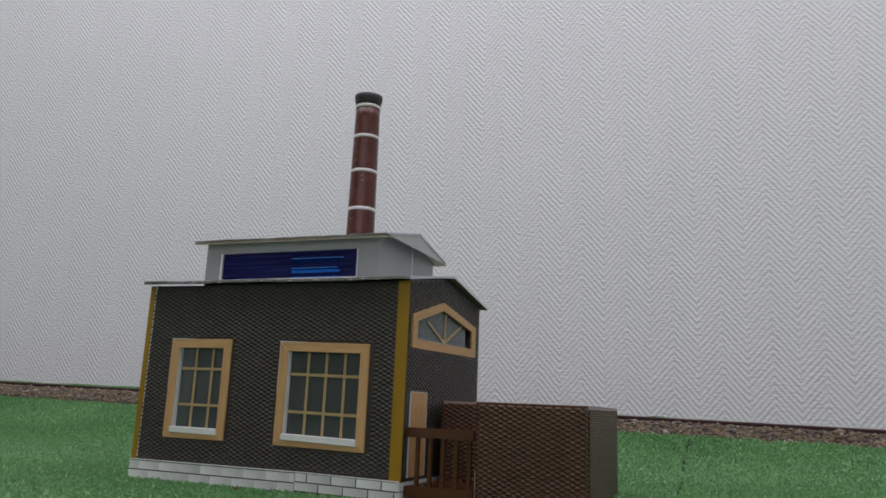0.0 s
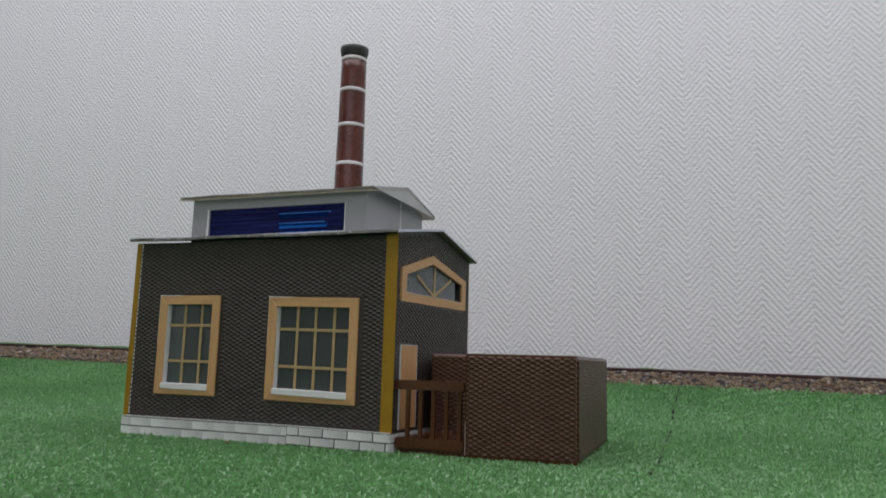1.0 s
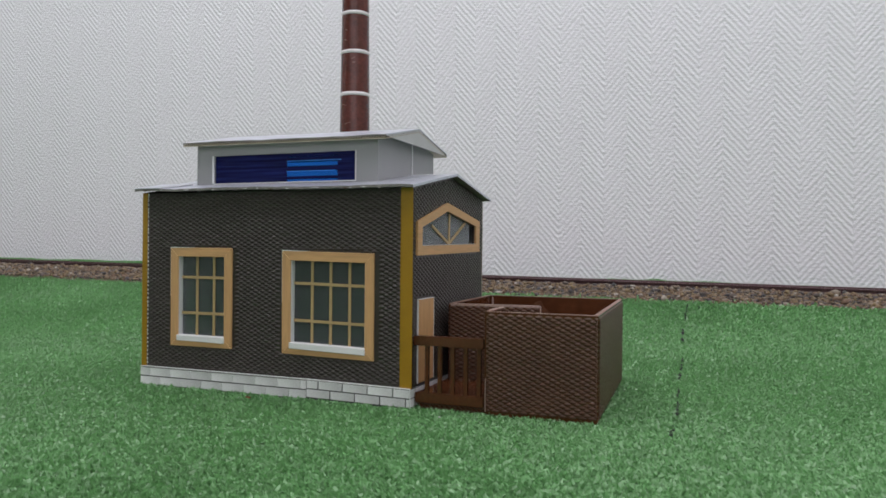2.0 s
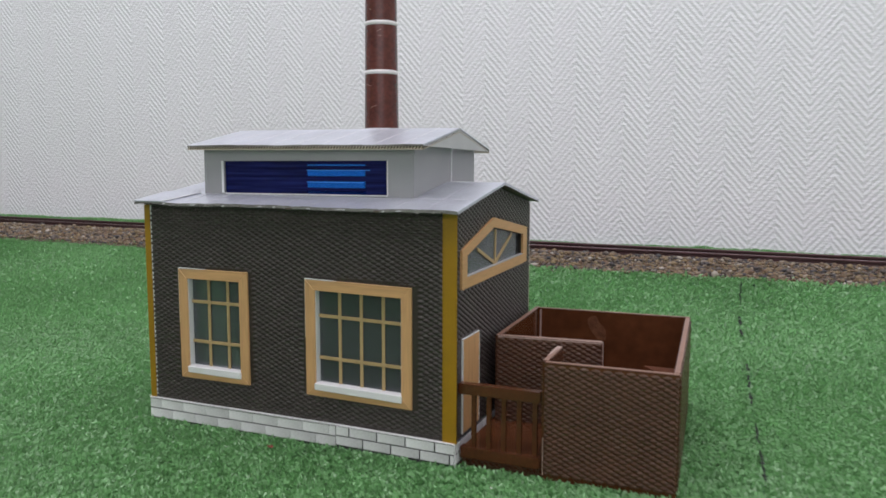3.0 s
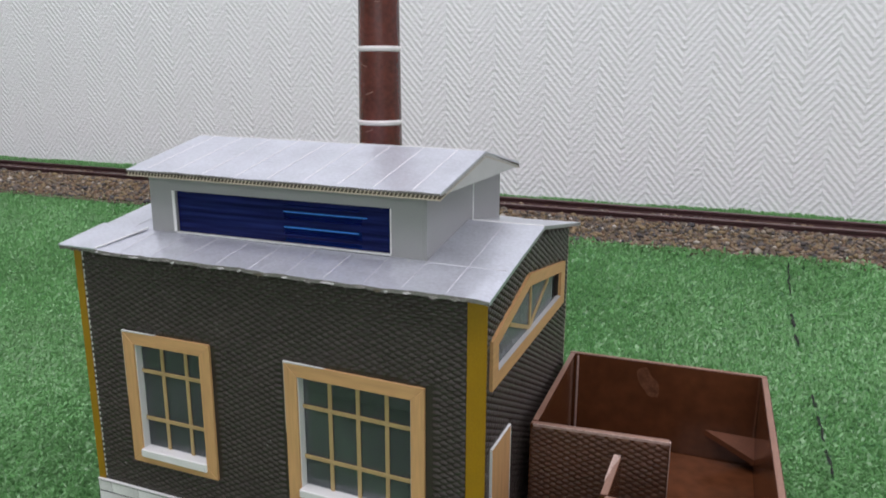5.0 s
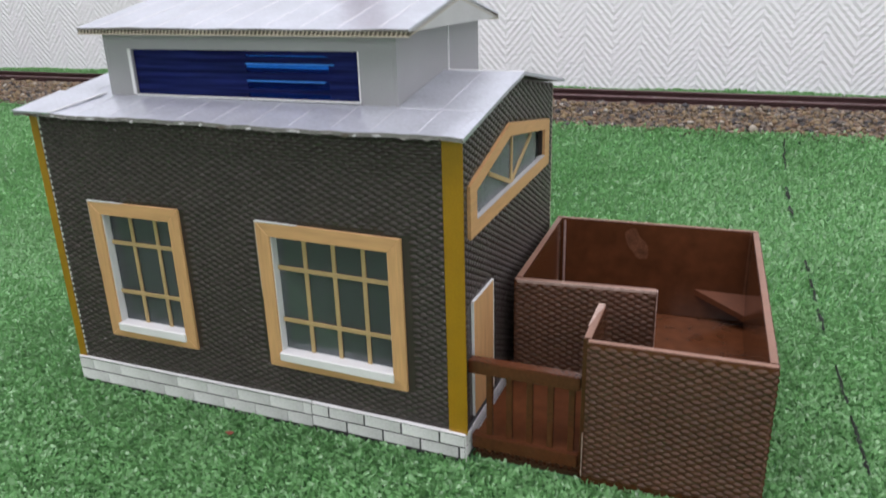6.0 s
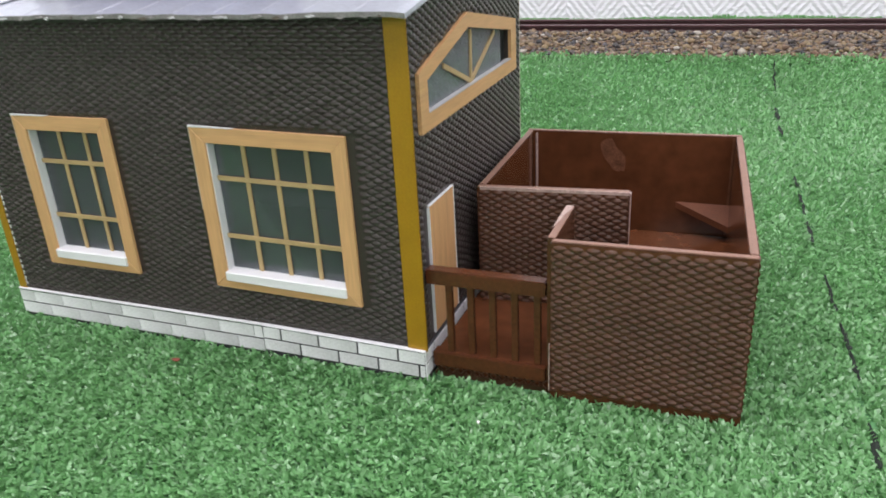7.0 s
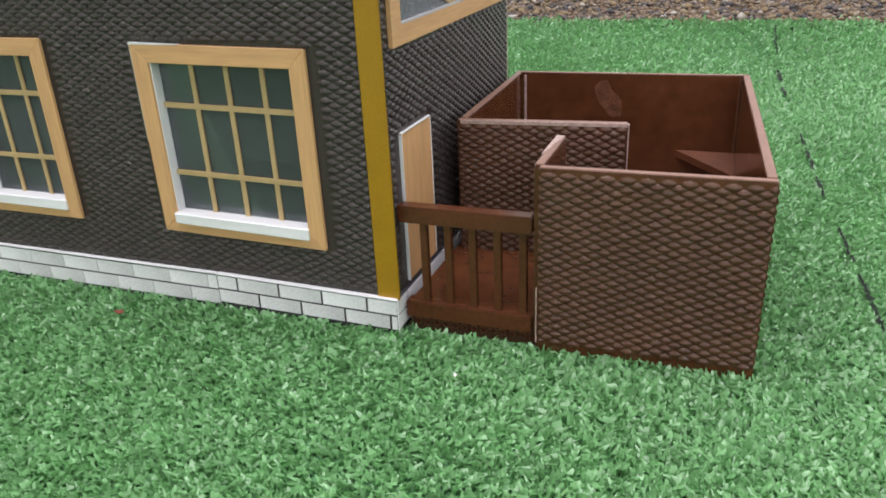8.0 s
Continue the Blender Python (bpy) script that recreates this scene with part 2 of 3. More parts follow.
def box(x0, x1, y0, y1, z0, z1, bevel=0.0, bm=None):
    bm = bm or bmesh.new()
    g = bmesh.ops.create_cube(bm, size=1)
    bmesh.ops.transform(bm, verts=g["verts"], matrix=Matrix.Translation(((x0 + x1) / 2, (y0 + y1) / 2, (z0 + z1) / 2)) @ Matrix.Diagonal((x1 - x0, y1 - y0, z1 - z0, 1)))
    if bevel:
        edges = list({e for v in g["verts"] for e in v.link_edges})
        bmesh.ops.bevel(bm, geom=edges, offset=bevel, segments=2, affect="EDGES")
    return bm


def prism(points, depth, bm=None):
    """A plate from a closed outline of points, pushed out along depth."""
    bm = bm or bmesh.new()
    a = [bm.verts.new(p) for p in points]
    b = [bm.verts.new(Vector(p) + Vector(depth)) for p in points]
    n = len(points)
    bm.faces.new(a)
    bm.faces.new(b[::-1])
    for i in range(n):
        bm.faces.new((a[i], b[i], b[(i + 1) % n], a[(i + 1) % n]))
    bmesh.ops.recalc_face_normals(bm, faces=bm.faces)
    return bm


def lathe(profile, n=40):
    bm = bmesh.new()
    rings = [[bm.verts.new((r * math.cos(2 * math.pi * i / n), r * math.sin(2 * math.pi * i / n), z)) for i in range(n)] for r, z in profile]
    for a, b in zip(rings, rings[1:]):
        for i in range(n):
            f = bm.faces.new((a[i], a[(i + 1) % n], b[(i + 1) % n], b[i]))
            f.smooth = True
    for ring in (rings[0], rings[-1]):
        bm.faces.new(ring)
    bmesh.ops.recalc_face_normals(bm, faces=bm.faces)
    return bm


def soup(name, verts, faces, material, parent=None, smooth=False):
    me = bpy.data.meshes.new(name)
    me.from_pydata(verts, [], faces)
    me.materials.append(material)
    if smooth:
        me.polygons.foreach_set("use_smooth", [True] * len(me.polygons))
    me.update()
    ob = new(name, me)
    ob.parent = parent
    return ob


def empty(name, label, category, x=0, y=0, z=0, group=""):
    ob = new(name)
    ob.location = (x, y, z)
    return tagged(ob, label, category, group)


def holed_wall(outline, holes, thickness):
    """A wall in the xz plane (front at y = 0, thickness towards +y) with openings through it, as one mesh."""
    bm = bmesh.new()
    loops = [outline] + holes
    edges = []
    for lp in loops:
        vs = [bm.verts.new((x, 0, z)) for x, z in lp]
        edges += [bm.edges.new((vs[i], vs[(i + 1) % len(vs)])) for i in range(len(vs))]
    bmesh.ops.triangle_fill(bm, use_beauty=True, edges=edges)
    front = list(bm.faces)
    g = bmesh.ops.extrude_face_region(bm, geom=front)
    bmesh.ops.translate(bm, verts=[v for v in g["geom"] if isinstance(v, bmesh.types.BMVert)], vec=(0, thickness, 0))
    bmesh.ops.recalc_face_normals(bm, faces=bm.faces)
    return bm


def inside(x, z, poly):
    hit = False
    for (ax, az), (bx, bz) in zip(poly, poly[1:] + poly[:1]):
        if (az > z) != (bz > z) and x < (bx - ax) * (z - az) / (bz - az) + ax:
            hit = not hit
    return hit


def emboss(name, outline, holes, pitch, row, height, material, parent, m):
    """Staggered pillow-shaped bumps over a wall's face in its xz plane, standing proud towards -y."""
    xs, zs = [p[0] for p in outline], [p[1] for p in outline]
    verts, faces = [], []
    hw, hz = pitch * 0.460, row * 0.84
    xa, xb, za, zb = min(xs), max(xs), min(zs), max(zs)
    ring = [(math.cos(k * math.pi / 4), math.sin(k * math.pi / 4)) for k in range(8)]
    r = 0
    z = za + row * 0.5
    while z < zb:
        x = xa + (pitch / 2 if r % 2 else 0)
        while x < xb + hw * 0.5:
            pts = ((x - hw, z), (x + hw, z), (x, z - hz), (x, z + hz))
            mid = (min(max(x, xa + 1e-5), xb - 1e-5), z)
            if inside(*mid, outline) and not any(inside(px, pz, h) for px, pz in pts for h in holes):
                k = len(verts)
                up = height * random.uniform(0.8, 1.15)
                for size, drop, tall in ((1.0, 0.0, 0.05), (0.70, 0.12, 0.70), (0.0, 0.22, 1.0)):
                    verts += [m @ Vector((min(max(x + a * hw * size, xa), xb), -up * tall, min(max(z + b * hz * size - hz * drop, za), zb))) for a, b in (ring if size else ring[:1])]
                faces += [(k + i, k + (i + 1) % 8, k + 8 + (i + 1) % 8, k + 8 + i) for i in range(8)]
                faces += [(k + 8 + i, k + 8 + (i + 1) % 8, k + 16) for i in range(8)]
            x += pitch
        z += row
        r += 1
    ob = soup(name, verts, faces, material, parent, smooth=True)
    return tagged(ob, kind="stuff")


# ---- the lie of the land ----
def along(x):
    return 0.062 * (x - 0.1)


def land(x, y):
    w = y - along(x)
    s = min(max((w - 0.33) / 0.48, 0.0), 0.935 if w > 0.812 else 1.0)
    t = min(max((w - 0.2) / 0.6, 0.0), 1.0)
    low = 0.005 * min(max((-x - 0.2) / 0.8, 0.0), 1.0)
    return -0.0045 + (0.0518 - low) * s ** 2.4 + 0.0125 * (0.1 - x) * t * t * (3 - 2 * t)


def land_np(x, y):
    w = y - 0.062 * (x - 0.1)
    s = np.clip((w - 0.33) / 0.48, 0, 1.0)
    t = np.clip((w - 0.2) / 0.6, 0, 1)
    low = 0.005 * np.clip((-x - 0.2) / 0.8, 0, 1)
    return -0.0045 + (0.0518 - low) * s ** 2.4 + 0.0125 * (0.1 - x) * t * t * (3 - 2 * t)


def sheet(name, x0, x1, w0, w1, nx, nw, height, material):
    verts, faces = [], []
    for j in range(nw + 1):
        for i in range(nx + 1):
            x = x0 + (x1 - x0) * i / nx
            y = max(w0 + (w1 - w0) * j / nw + along(x), -3.3)
            verts.append((x, y, height(x, y)))
    for j in range(nw):
        for i in range(nx):
            a = j * (nx + 1) + i
            faces.append((a, a + 1, a + nx + 2, a + nx + 1))
    return soup(name, verts, faces, material, smooth=True)


ground = sheet("ground", -3.4, 2.6, -3.46, 1.03, 90, 70, land, TURF)
tagged(ground, "green artificial turf backing laid over a low bank", "ground", kind="structure")

# ---- walls and ceiling of the room ----
WALL_Y = 1.045


def room_box(name, label, category, dims, material, turn=0.0):
    ob = part(name, box(*dims), material)
    tagged(ob, label, category, kind="structure")
    return ob


wall_back = room_box("wall_back", "white wall papered with embossed herringbone wallpaper", "wall", (-3.6, 3.0, 0.0, 0.1, -0.1, 2.95), PAPER)
wall_back.matrix_world = pose(0.1, WALL_Y, 0, 0, 0, math.degrees(math.atan(0.062)))
room_box("ceiling", "plain white plastered ceiling", "ceiling", (-3.6, 3.0, -3.4, 1.4, 2.95, 3.05), PLASTER)
room_box("wall_left", "plain white plastered side wall", "wall", (-3.5, -3.4, -3.3, 1.4, -0.1, 2.95), PLASTER)
room_box("wall_right", "plain white plastered side wall", "wall", (2.6, 2.7, -3.3, 1.4, -0.1, 2.95), PLASTER)
room_box("wall_front", "plain white plastered wall behind the camera", "wall", (-3.4, 2.6, -3.4, -3.3, -0.1, 2.95), PLASTER)

# ---- boiler house model ----
house = empty("model_house", "dark brick-embossed model boiler house with silver card roofs on turf", "model house")
FRONT = [(-0.3095, 0.012), (-0.003, 0.012), (-0.003, 0.198), (-0.3095, 0.198)]
W1 = [(-0.2625, 0.0500), (-0.2052, 0.0500), (-0.2052, 0.1325), (-0.2625, 0.1325)]
LEAN = -0.018
W2 = [(-0.1278, 0.0485), (-0.0474, 0.0485), (-0.0474, 0.1297), (-0.1278, 0.1297)]
W2_HOLE = [(x, z + LEAN * (x + 0.0876)) for x, z in W2]
DEEP, CARD = 0.206, 0.003
part("front_wall", holed_wall(FRONT, [W1, W2_HOLE], CARD), BRICKSHEET, house, "dark grey-brown embossed brick sheet")


def frame_outline(h, w):
    (x0, z0), (x1, _), (_, z1), _ = h
    return [(x0 - w, z0 - w), (x1 + w, z0 - w), (x1 + w, z1 + w), (x0 - w, z1 + w)]


emboss("front_embossing", [(-0.3035, 0.018), (-0.0122, 0.018), (-0.0122, 0.196), (-0.3035, 0.196)], [frame_outline(W1, 0.009), [(x, z + LEAN * (x + 0.0876)) for x, z in frame_outline(W2, 0.009)]], 0.0084, 0.00212, 0.0013, BRICKSHEET, house, Matrix())

SIDE = [(0.0, 0.012), (DEEP, 0.012), (DEEP, 0.199), (DEEP / 2, 0.2165), (0.0, 0.199)]
GW = [(0.0235, 0.1455), (0.1790, 0.1480), (0.1790, 0.1680), (0.0900, 0.1810), (0.0235, 0.1630)]
side_m = pose(-0.003, 0, 0, 0, 0, 90)
side = part("side_wall", holed_wall(SIDE, [GW], CARD), BRICKSHEET, house, "dark grey-brown embossed gable wall")
side.matrix_basis = side_m
GWO = [(0.0125, 0.1365), (0.1915, 0.1395), (0.1915, 0.1740), (0.0900, 0.1895), (0.0125, 0.1680)]
emboss("side_embossing", [(0.004, 0.016), (DEEP - 0.002, 0.016), (DEEP - 0.002, 0.197), (DEEP / 2, 0.2145), (0.004, 0.197)], [GWO, [(0.0150, 0.010), (0.0580, 0.010), (0.0580, 0.0975), (0.0150, 0.0975)]], 0.0084, 0.00212, 0.0013, BRICKSHEET, house, side_m)
left = part("side_wall", holed_wall(SIDE, [], CARD), BRICKSHEET, house)
left.matrix_basis = pose(-0.3065, 0, 0, 0, 0, 90)
part("back_wall", box(-0.3065, -0.006, DEEP - CARD, DEEP, 0.012, 0.198), BRICKSHEET, house)
part("inner_floor", box(-0.306, -0.007, 0.004, DEEP - 0.004, 0.004, 0.010), TURF, house)
part("inner_lining", box(-0.306, -0.008, DEEP - 0.010, DEEP - 0.005, 0.011, 0.197), INSIDE, house)
part("corner_strip", box(-0.0120, 0.0000, -0.0012, 0.0, 0.0150, 0.1985, 0.0003), YELLOW, house, "ochre painted corner strip")
part("corner_strip", box(-0.3105, -0.3035, -0.0012, 0.0, 0.0165, 0.1985, 0.0003), YELLOW, house, "ochre painted corner strip")
part("corner_strip", box(-0.003, -0.0016, 0.0, 0.0026, 0.0165, 0.199, 0.0003), BRICKSHEET, house)

part("raw_edge", box(-0.3034, -0.3026, -0.0010, 0.0, 0.0175, 0.198), WHITE, house, "white raw paper edge")
part("raw_edge", box(-0.0030, -0.0020, DEEP - 0.0008, DEEP + 0.0004, 0.0165, 0.198), PALECARD, house, "pale raw card edge")
for sx, sz, sl, st in ((-0.152, 0.080, 0.0024, 0.5), (-0.1545, 0.0765, 0.0016, -0.4), (-0.166, 0.121, 0.0014, 0.2), (-0.0215, 0.062, 0.0012, 0.8), (-0.283, 0.035, 0.0016, 0.1)):
    a = Vector((math.cos(st), 0, math.sin(st))) * sl
    b = Vector((-math.sin(st), 0, math.cos(st))) * 0.0004
    o = Vector((sx, -0.0011, sz))
    part("scuff", prism([o - a - b * 0.3, o - b, o + a, o + b], (0, 0.0008, 0)), CARDEDGE, house, "pale scuff mark")


def shear(ob, k, x0):
    """Tilt a thing and its parts slightly: heights change by k for each metre past x0."""
    for o in [ob] + list(ob.children):
        for v in o.data.vertices:
            v.co.z += k * (v.co.x - x0)
    return ob


def sash(hole, bars, z1, z2):
    """A window: mitred veneer frame on the wall, white reveal, film pane and muntin strips set back."""
    (x0, z0), (x1, _), (_, zt), _ = hole
    w, y0, d = 0.0092, -0.0024, (0, 0.0022, 0)
    out, inn = frame_outline(hole, w), hole
    win = part("window", box(x0, x1, 0.0045, 0.0049, z0, zt), GLASS, house, "greenish film pane in a pale veneer frame with ochre muntins")
    win.visible_shadow = False
    for k, mat, name in ((0, VENEER_X, "frame_bottom"), (1, VENEER_Z, "frame_side"), (2, VENEER_X, "frame_top"), (3, VENEER_Z, "frame_side")):
        o1, o2, i1, i2 = out[k], out[(k + 1) % 4], inn[k], inn[(k + 1) % 4]
        lift = -0.0001 * (k % 2)
        bm = prism([(o1[0], y0 + lift, o1[1]), (o2[0], y0 + lift, o2[1]), (i2[0], y0 + lift, i2[1]), (i1[0], y0 + lift, i1[1])], d)
        bmesh.ops.bevel(bm, geom=[e for e in bm.edges], offset=0.0003, segments=1, affect="EDGES")
        part(name, bm, mat, win, "pale veneer strip")
    (ax, az), (bx, bz) = out[3], out[2]
    part("raw_edge", prism([(ax - 0.0003, y0 - 0.0004, az - 0.0004), (ax + 0.026, y0 - 0.0002, bz - 0.0001), (ax + 0.030, y0 - 0.0002, bz + 0.0003), (ax - 0.0003, y0 - 0.0004, az + 0.0006)], (0, 0.0018, 0)), WHITE, win, "white raw edge of the veneer")
    (ax, az), (bx, bz) = out[3], out[0]
    part("raw_edge", prism([(ax - 0.0005, y0, az), (ax + 0.0002, y0 - 0.0003, az), (ax + 0.0001, y0 - 0.0001, az - 0.045), (ax - 0.0004, y0, az - 0.050)], (0, 0.0016, 0)), PALECARD, win, "pale raw edge of the veneer")
    for a, b in ((x0, x0 + 0.0007), (x1 - 0.0007, x1)):
        part("reveal", box(a, b, -0.001, 0.0045, z0, zt), WHITE, win, "white card reveal")
    bm = prism([(x0 - 0.0002, -0.0044, z0 - 0.0036), (x1 + 0.0006, -0.0040, z0 - 0.0044), (x1 + 0.0006, -0.0036, z0 + 0.0018), (x0 - 0.0002, -0.0044, z0 + 0.0022)], (0, 0.0092, 0))
    bmesh.ops.bevel(bm, geom=[e for e in bm.edges], offset=0.0005, segments=1, affect="EDGES")
    part("sill", bm, WHITE, win, "white card sill")
    for xm in bars:
        part("muntin", box(xm - 0.0014, xm + 0.0014, 0.0034, 0.0044, z0 + 0.001, zt, 0.0002), MUNTIN, win)
    for zm in (z1, z2):
        part("muntin", box(x0, x1, 0.0030, 0.0040, zm - 0.0014, zm + 0.0014, 0.0002), MUNTIN, win)
    return win


sash(W1, (-0.243, -0.222), 0.0745, 0.1112)
shear(sash(W2, (-0.1070, -0.0867, -0.0663), 0.0717, 0.1077), LEAN, -0.0876)

# gable window: five-sided frame with a fan of three spokes
gw = part("gable_window", holed_wall(GWO, [GW], 0.0022), VENEER_X, house, "five-sided pale veneer gable window frame")
gw.matrix_basis = side_m @ Matrix.Translation((0, -0.0024, 0))
pane = part("pane", prism([(0.0235, 0.0036, 0.1455), (0.1650, 0.0036, 0.1478), (0.1650, 0.0036, 0.1700), (0.0900, 0.0036, 0.1810), (0.0235, 0.0036, 0.1630)], (0, 0.0005, 0)), MILKY_REFLECT, gw, "milky film pane with painted-in pale reflection that stops short of the frame")
pane.visible_shadow = False
FOOT = Vector((0.100, 0.0024, 0.1478))
for tip in ((0.1015, 0.1782), (0.054, 0.1650), (0.149, 0.1705)):
    d = Vector((tip[0], 0.0024, tip[1])) - FOOT
    n = Vector((d.z, 0, -d.x)).normalized() * 0.0014
    part("spoke", prism([FOOT + n, FOOT - n, FOOT + d - n, FOOT + d + n], (0, 0.001, 0)), MUNTIN, gw)
part("lower_reveal", prism([(0.0240, 0.0, 0.1457), (0.1785, 0.0, 0.1482), (0.1785, 0.0034, 0.1482), (0.0240, 0.0034, 0.1457)], (0, 0, 0.0005)), FLAP, gw)

part("door", box(-0.003, -0.0016, 0.0175, 0.0555, 0.0175, 0.0955, 0.0003), VENEER_Z, house, "plain pale veneer door")

for a, b, c, d in ((0.0171, 0.0177, 0.0175, 0.0950), (0.0553, 0.0559, 0.0175, 0.0955), (0.0175, 0.0555, 0.0953, 0.0959)):
    part("torn_edge", box(-0.0030, -0.0013, a, b, c, d, 0.0001), WHITE, house, "white torn edge of the veneer")

# plinth: two printed strips with bricks standing proud of dark joints
plinth = part("plinth", box(-0.3105, -0.0012, -0.0018, DEEP + 0.001, -0.006, 0.0152), JOINT, house, "white brick plinth with dark joints")
part("plinth_base", box(-0.1090, -0.0010, -0.0028, -0.0018, -0.004, 0.0158), JOINT, plinth)
_bricks = {}


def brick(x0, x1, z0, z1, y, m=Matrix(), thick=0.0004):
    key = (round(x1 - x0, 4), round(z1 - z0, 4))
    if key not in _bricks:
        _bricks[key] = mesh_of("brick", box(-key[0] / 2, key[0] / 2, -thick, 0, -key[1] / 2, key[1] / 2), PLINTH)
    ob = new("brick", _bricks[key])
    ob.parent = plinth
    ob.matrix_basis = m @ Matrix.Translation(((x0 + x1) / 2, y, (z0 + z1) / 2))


def courses(x0, x1, z0, row, length, y, m=Matrix(), gap=0.00065):
    for r in range(2):
        x = x0 - (length / 2 if r == 1 else 0)
        while x < x1:
            a, b = max(x, x0) + gap, min(x + length, x1) - gap
            if b - a > 0.0012:
                brick(a, b, z0 + r * row + 0.0006, z0 + (r + 1) * row - 0.0006, y, m)
            x += length


DROOP = pose(-0.109, 0, 0, 0, 0.85, 0) @ Matrix.Translation((0.109, 0, 0))
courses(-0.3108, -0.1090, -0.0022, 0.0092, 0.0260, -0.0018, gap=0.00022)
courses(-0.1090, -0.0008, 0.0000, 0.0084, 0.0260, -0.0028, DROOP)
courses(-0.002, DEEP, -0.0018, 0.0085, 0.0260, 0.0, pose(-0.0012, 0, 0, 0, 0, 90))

# the white folded top of the two strips and the white corner fold
part("plinth_lip", box(-0.3106, -0.1092, -0.0027, -0.0001, 0.0165, 0.0174, 0.0002), WHITE, plinth, "white folded top edge")
lip = part("plinth_lip", box(-0.1088, -0.0012, -0.0034, -0.0001, 0.0168, 0.0175, 0.0002), WHITE, plinth, "white folded top edge")
lip.matrix_basis = DROOP
part("corner_fold", box(-0.0010, -0.0002, -0.0033, -0.0025, -0.0030, 0.0158, 0.0002), WHITE, plinth, "white paper corner fold")


def gable_roof(name, x0, x1, y0, y1, ze, zr, thick, seams, parent, label, seam_mat, wave=0.0008, cut=None):
    """Two card slopes with slightly wavy cut edges, a bright ridge fold and thin scored seams."""
    ym = (y0 + y1) / 2
    sec = [(y0, ze), ((y0 + ym) / 2, (ze + zr) / 2), (ym, zr), ((y1 + ym) / 2, (ze + zr) / 2), (y1, ze)]
    sec += [(y, z - thick) for y, z in sec[::-1]]
    bm, rings, n = bmesh.new(), [], 48
    for i in range(n + 1):
        x = x0 + (x1 - x0) * i / n
        ring = []
        for k, (y, z) in enumerate(sec):
            edge = k in (0, 9, 4, 5)
            dz = wave * (noise.noise((x * 22, y * 9, zr * 40)) + 0.5 * noise.noise((x * 90, y * 9, zr * 40))) if edge else 0.3 * wave * noise.noise((x * 15, y * 9, 3.0))
            dy = 0.9 * wave * noise.noise((x * 140, y * 30, 7.0)) if edge else 0.0
            ring.append(bm.verts.new((x, y + dy, z + dz)))
        rings.append(ring)
    for a, b in zip(rings, rings[1:]):
        for k in range(10):
            if cut and k in (1, 2, 6, 7) and a[0].co.x > cut[0] and b[0].co.x < cut[1]:
                continue
            f = bm.faces.new((a[k], b[k], b[(k + 1) % 10], a[(k + 1) % 10]))
            f.material_index = 0 if k < 4 else 1
    bm.faces.new(rings[0])
    bm.faces.new(rings[-1][::-1])
    bmesh.ops.recalc_face_normals(bm, faces=bm.faces)
    roof = part(name, bm, SILVER, parent, label)
    roof.data.materials.append(CARDEDGE)
    slope = (zr - ze) / (ym - y0)
    for x in seams:
        bend = random.uniform(-0.0015, 0.0015)
        top = 0.030 if cut and cut[0] - 0.008 < x < cut[1] + 0.008 else ym
        lo, hi = (x + bend, y0 + 0.0015, ze + slope * 0.0015 + 0.0003), (x, top, ze + slope * (top - y0) + 0.0002)
        part("seam", prism([lo, hi, (hi[0] + 0.00045, hi[1], hi[2]), (lo[0] + 0.00045, lo[1], lo[2])], (0, 0, 0.0002)), seam_mat, roof)
    for xa, xb in ((x0, cut[0] - 0.004), (cut[1] + 0.004, x1)) if cut else ((x0, x1),):
        part("ridge_fold", prism([(xa, ym - 0.0007, zr - 0.0003), (xb, ym - 0.0007, zr - 0.0003), (xb, ym + 0.0007, zr - 0.0003), (xa, ym + 0.0007, zr - 0.0003)], (0, 0, 0.0006)), WHITE, roof)
    return roof


mroof = gable_roof("main_roof", -0.312, 0.0045, -0.011, 0.217, 0.2005, 0.2200, 0.0024, [-0.285 + 0.0262 * k for k in range(11)], house, "silver painted card roof with thin seams", SEAMS_FAINT, wave=0.0012, cut=(-0.2645, -0.0515))
part("patch", prism([(-0.3122, -0.0116, 0.2006), (-0.2795, -0.0119, 0.2006), (-0.2700, 0.0295, 0.2078), (-0.3122, 0.0295, 0.2078)], (0, 0, 0.0009)), SILVER, mroof, "overlapping patch of silver card")
part("patch_edge", prism([(-0.2795, -0.0119, 0.2010), (-0.2789, -0.0119, 0.2010), (-0.2694, 0.0295, 0.2081), (-0.2700, 0.0295, 0.2081)], (0, 0, 0.0008)), WHITE, mroof, "white cut edge")
for k in range(26):
    fx, fl = -0.305 + 0.0118 * k + random.uniform(-0.004, 0.004), random.uniform(0.002, 0.009)
    fz = 0.1990 + random.uniform(-0.0006, 0.0004)
    part("frayed_edge", prism([(fx, -0.0118, fz), (fx + fl * 0.5, -0.0122, fz - random.uniform(0.0002, 0.0012)), (fx + fl, -0.0118, fz), (fx + fl * 0.6, -0.0118, fz + 0.0007)], (0, 0.002, 0)), random.choice((CARDEDGE, DARKFLUTE, FLAP)), mroof)
shear(mroof, -0.0040, 0.0)

for xa, xb in ((-0.308, -0.268), (-0.048, 0.002)):
    part("seam", prism([(xa, 0.0275, 0.2072), (xb, 0.0275, 0.2072), (xb, 0.0281, 0.2073), (xa, 0.0281, 0.2073)], (0, 0, 0.0003)), SEAMS_FAINT, mroof)
# clerestory
CX0, CX1, CY0, CY1 = -0.2655, -0.0505, 0.030, 0.172
PANEL = [(-0.243, 0.2095), (-0.075, 0.2095), (-0.075, 0.2385), (-0.243, 0.2385)]
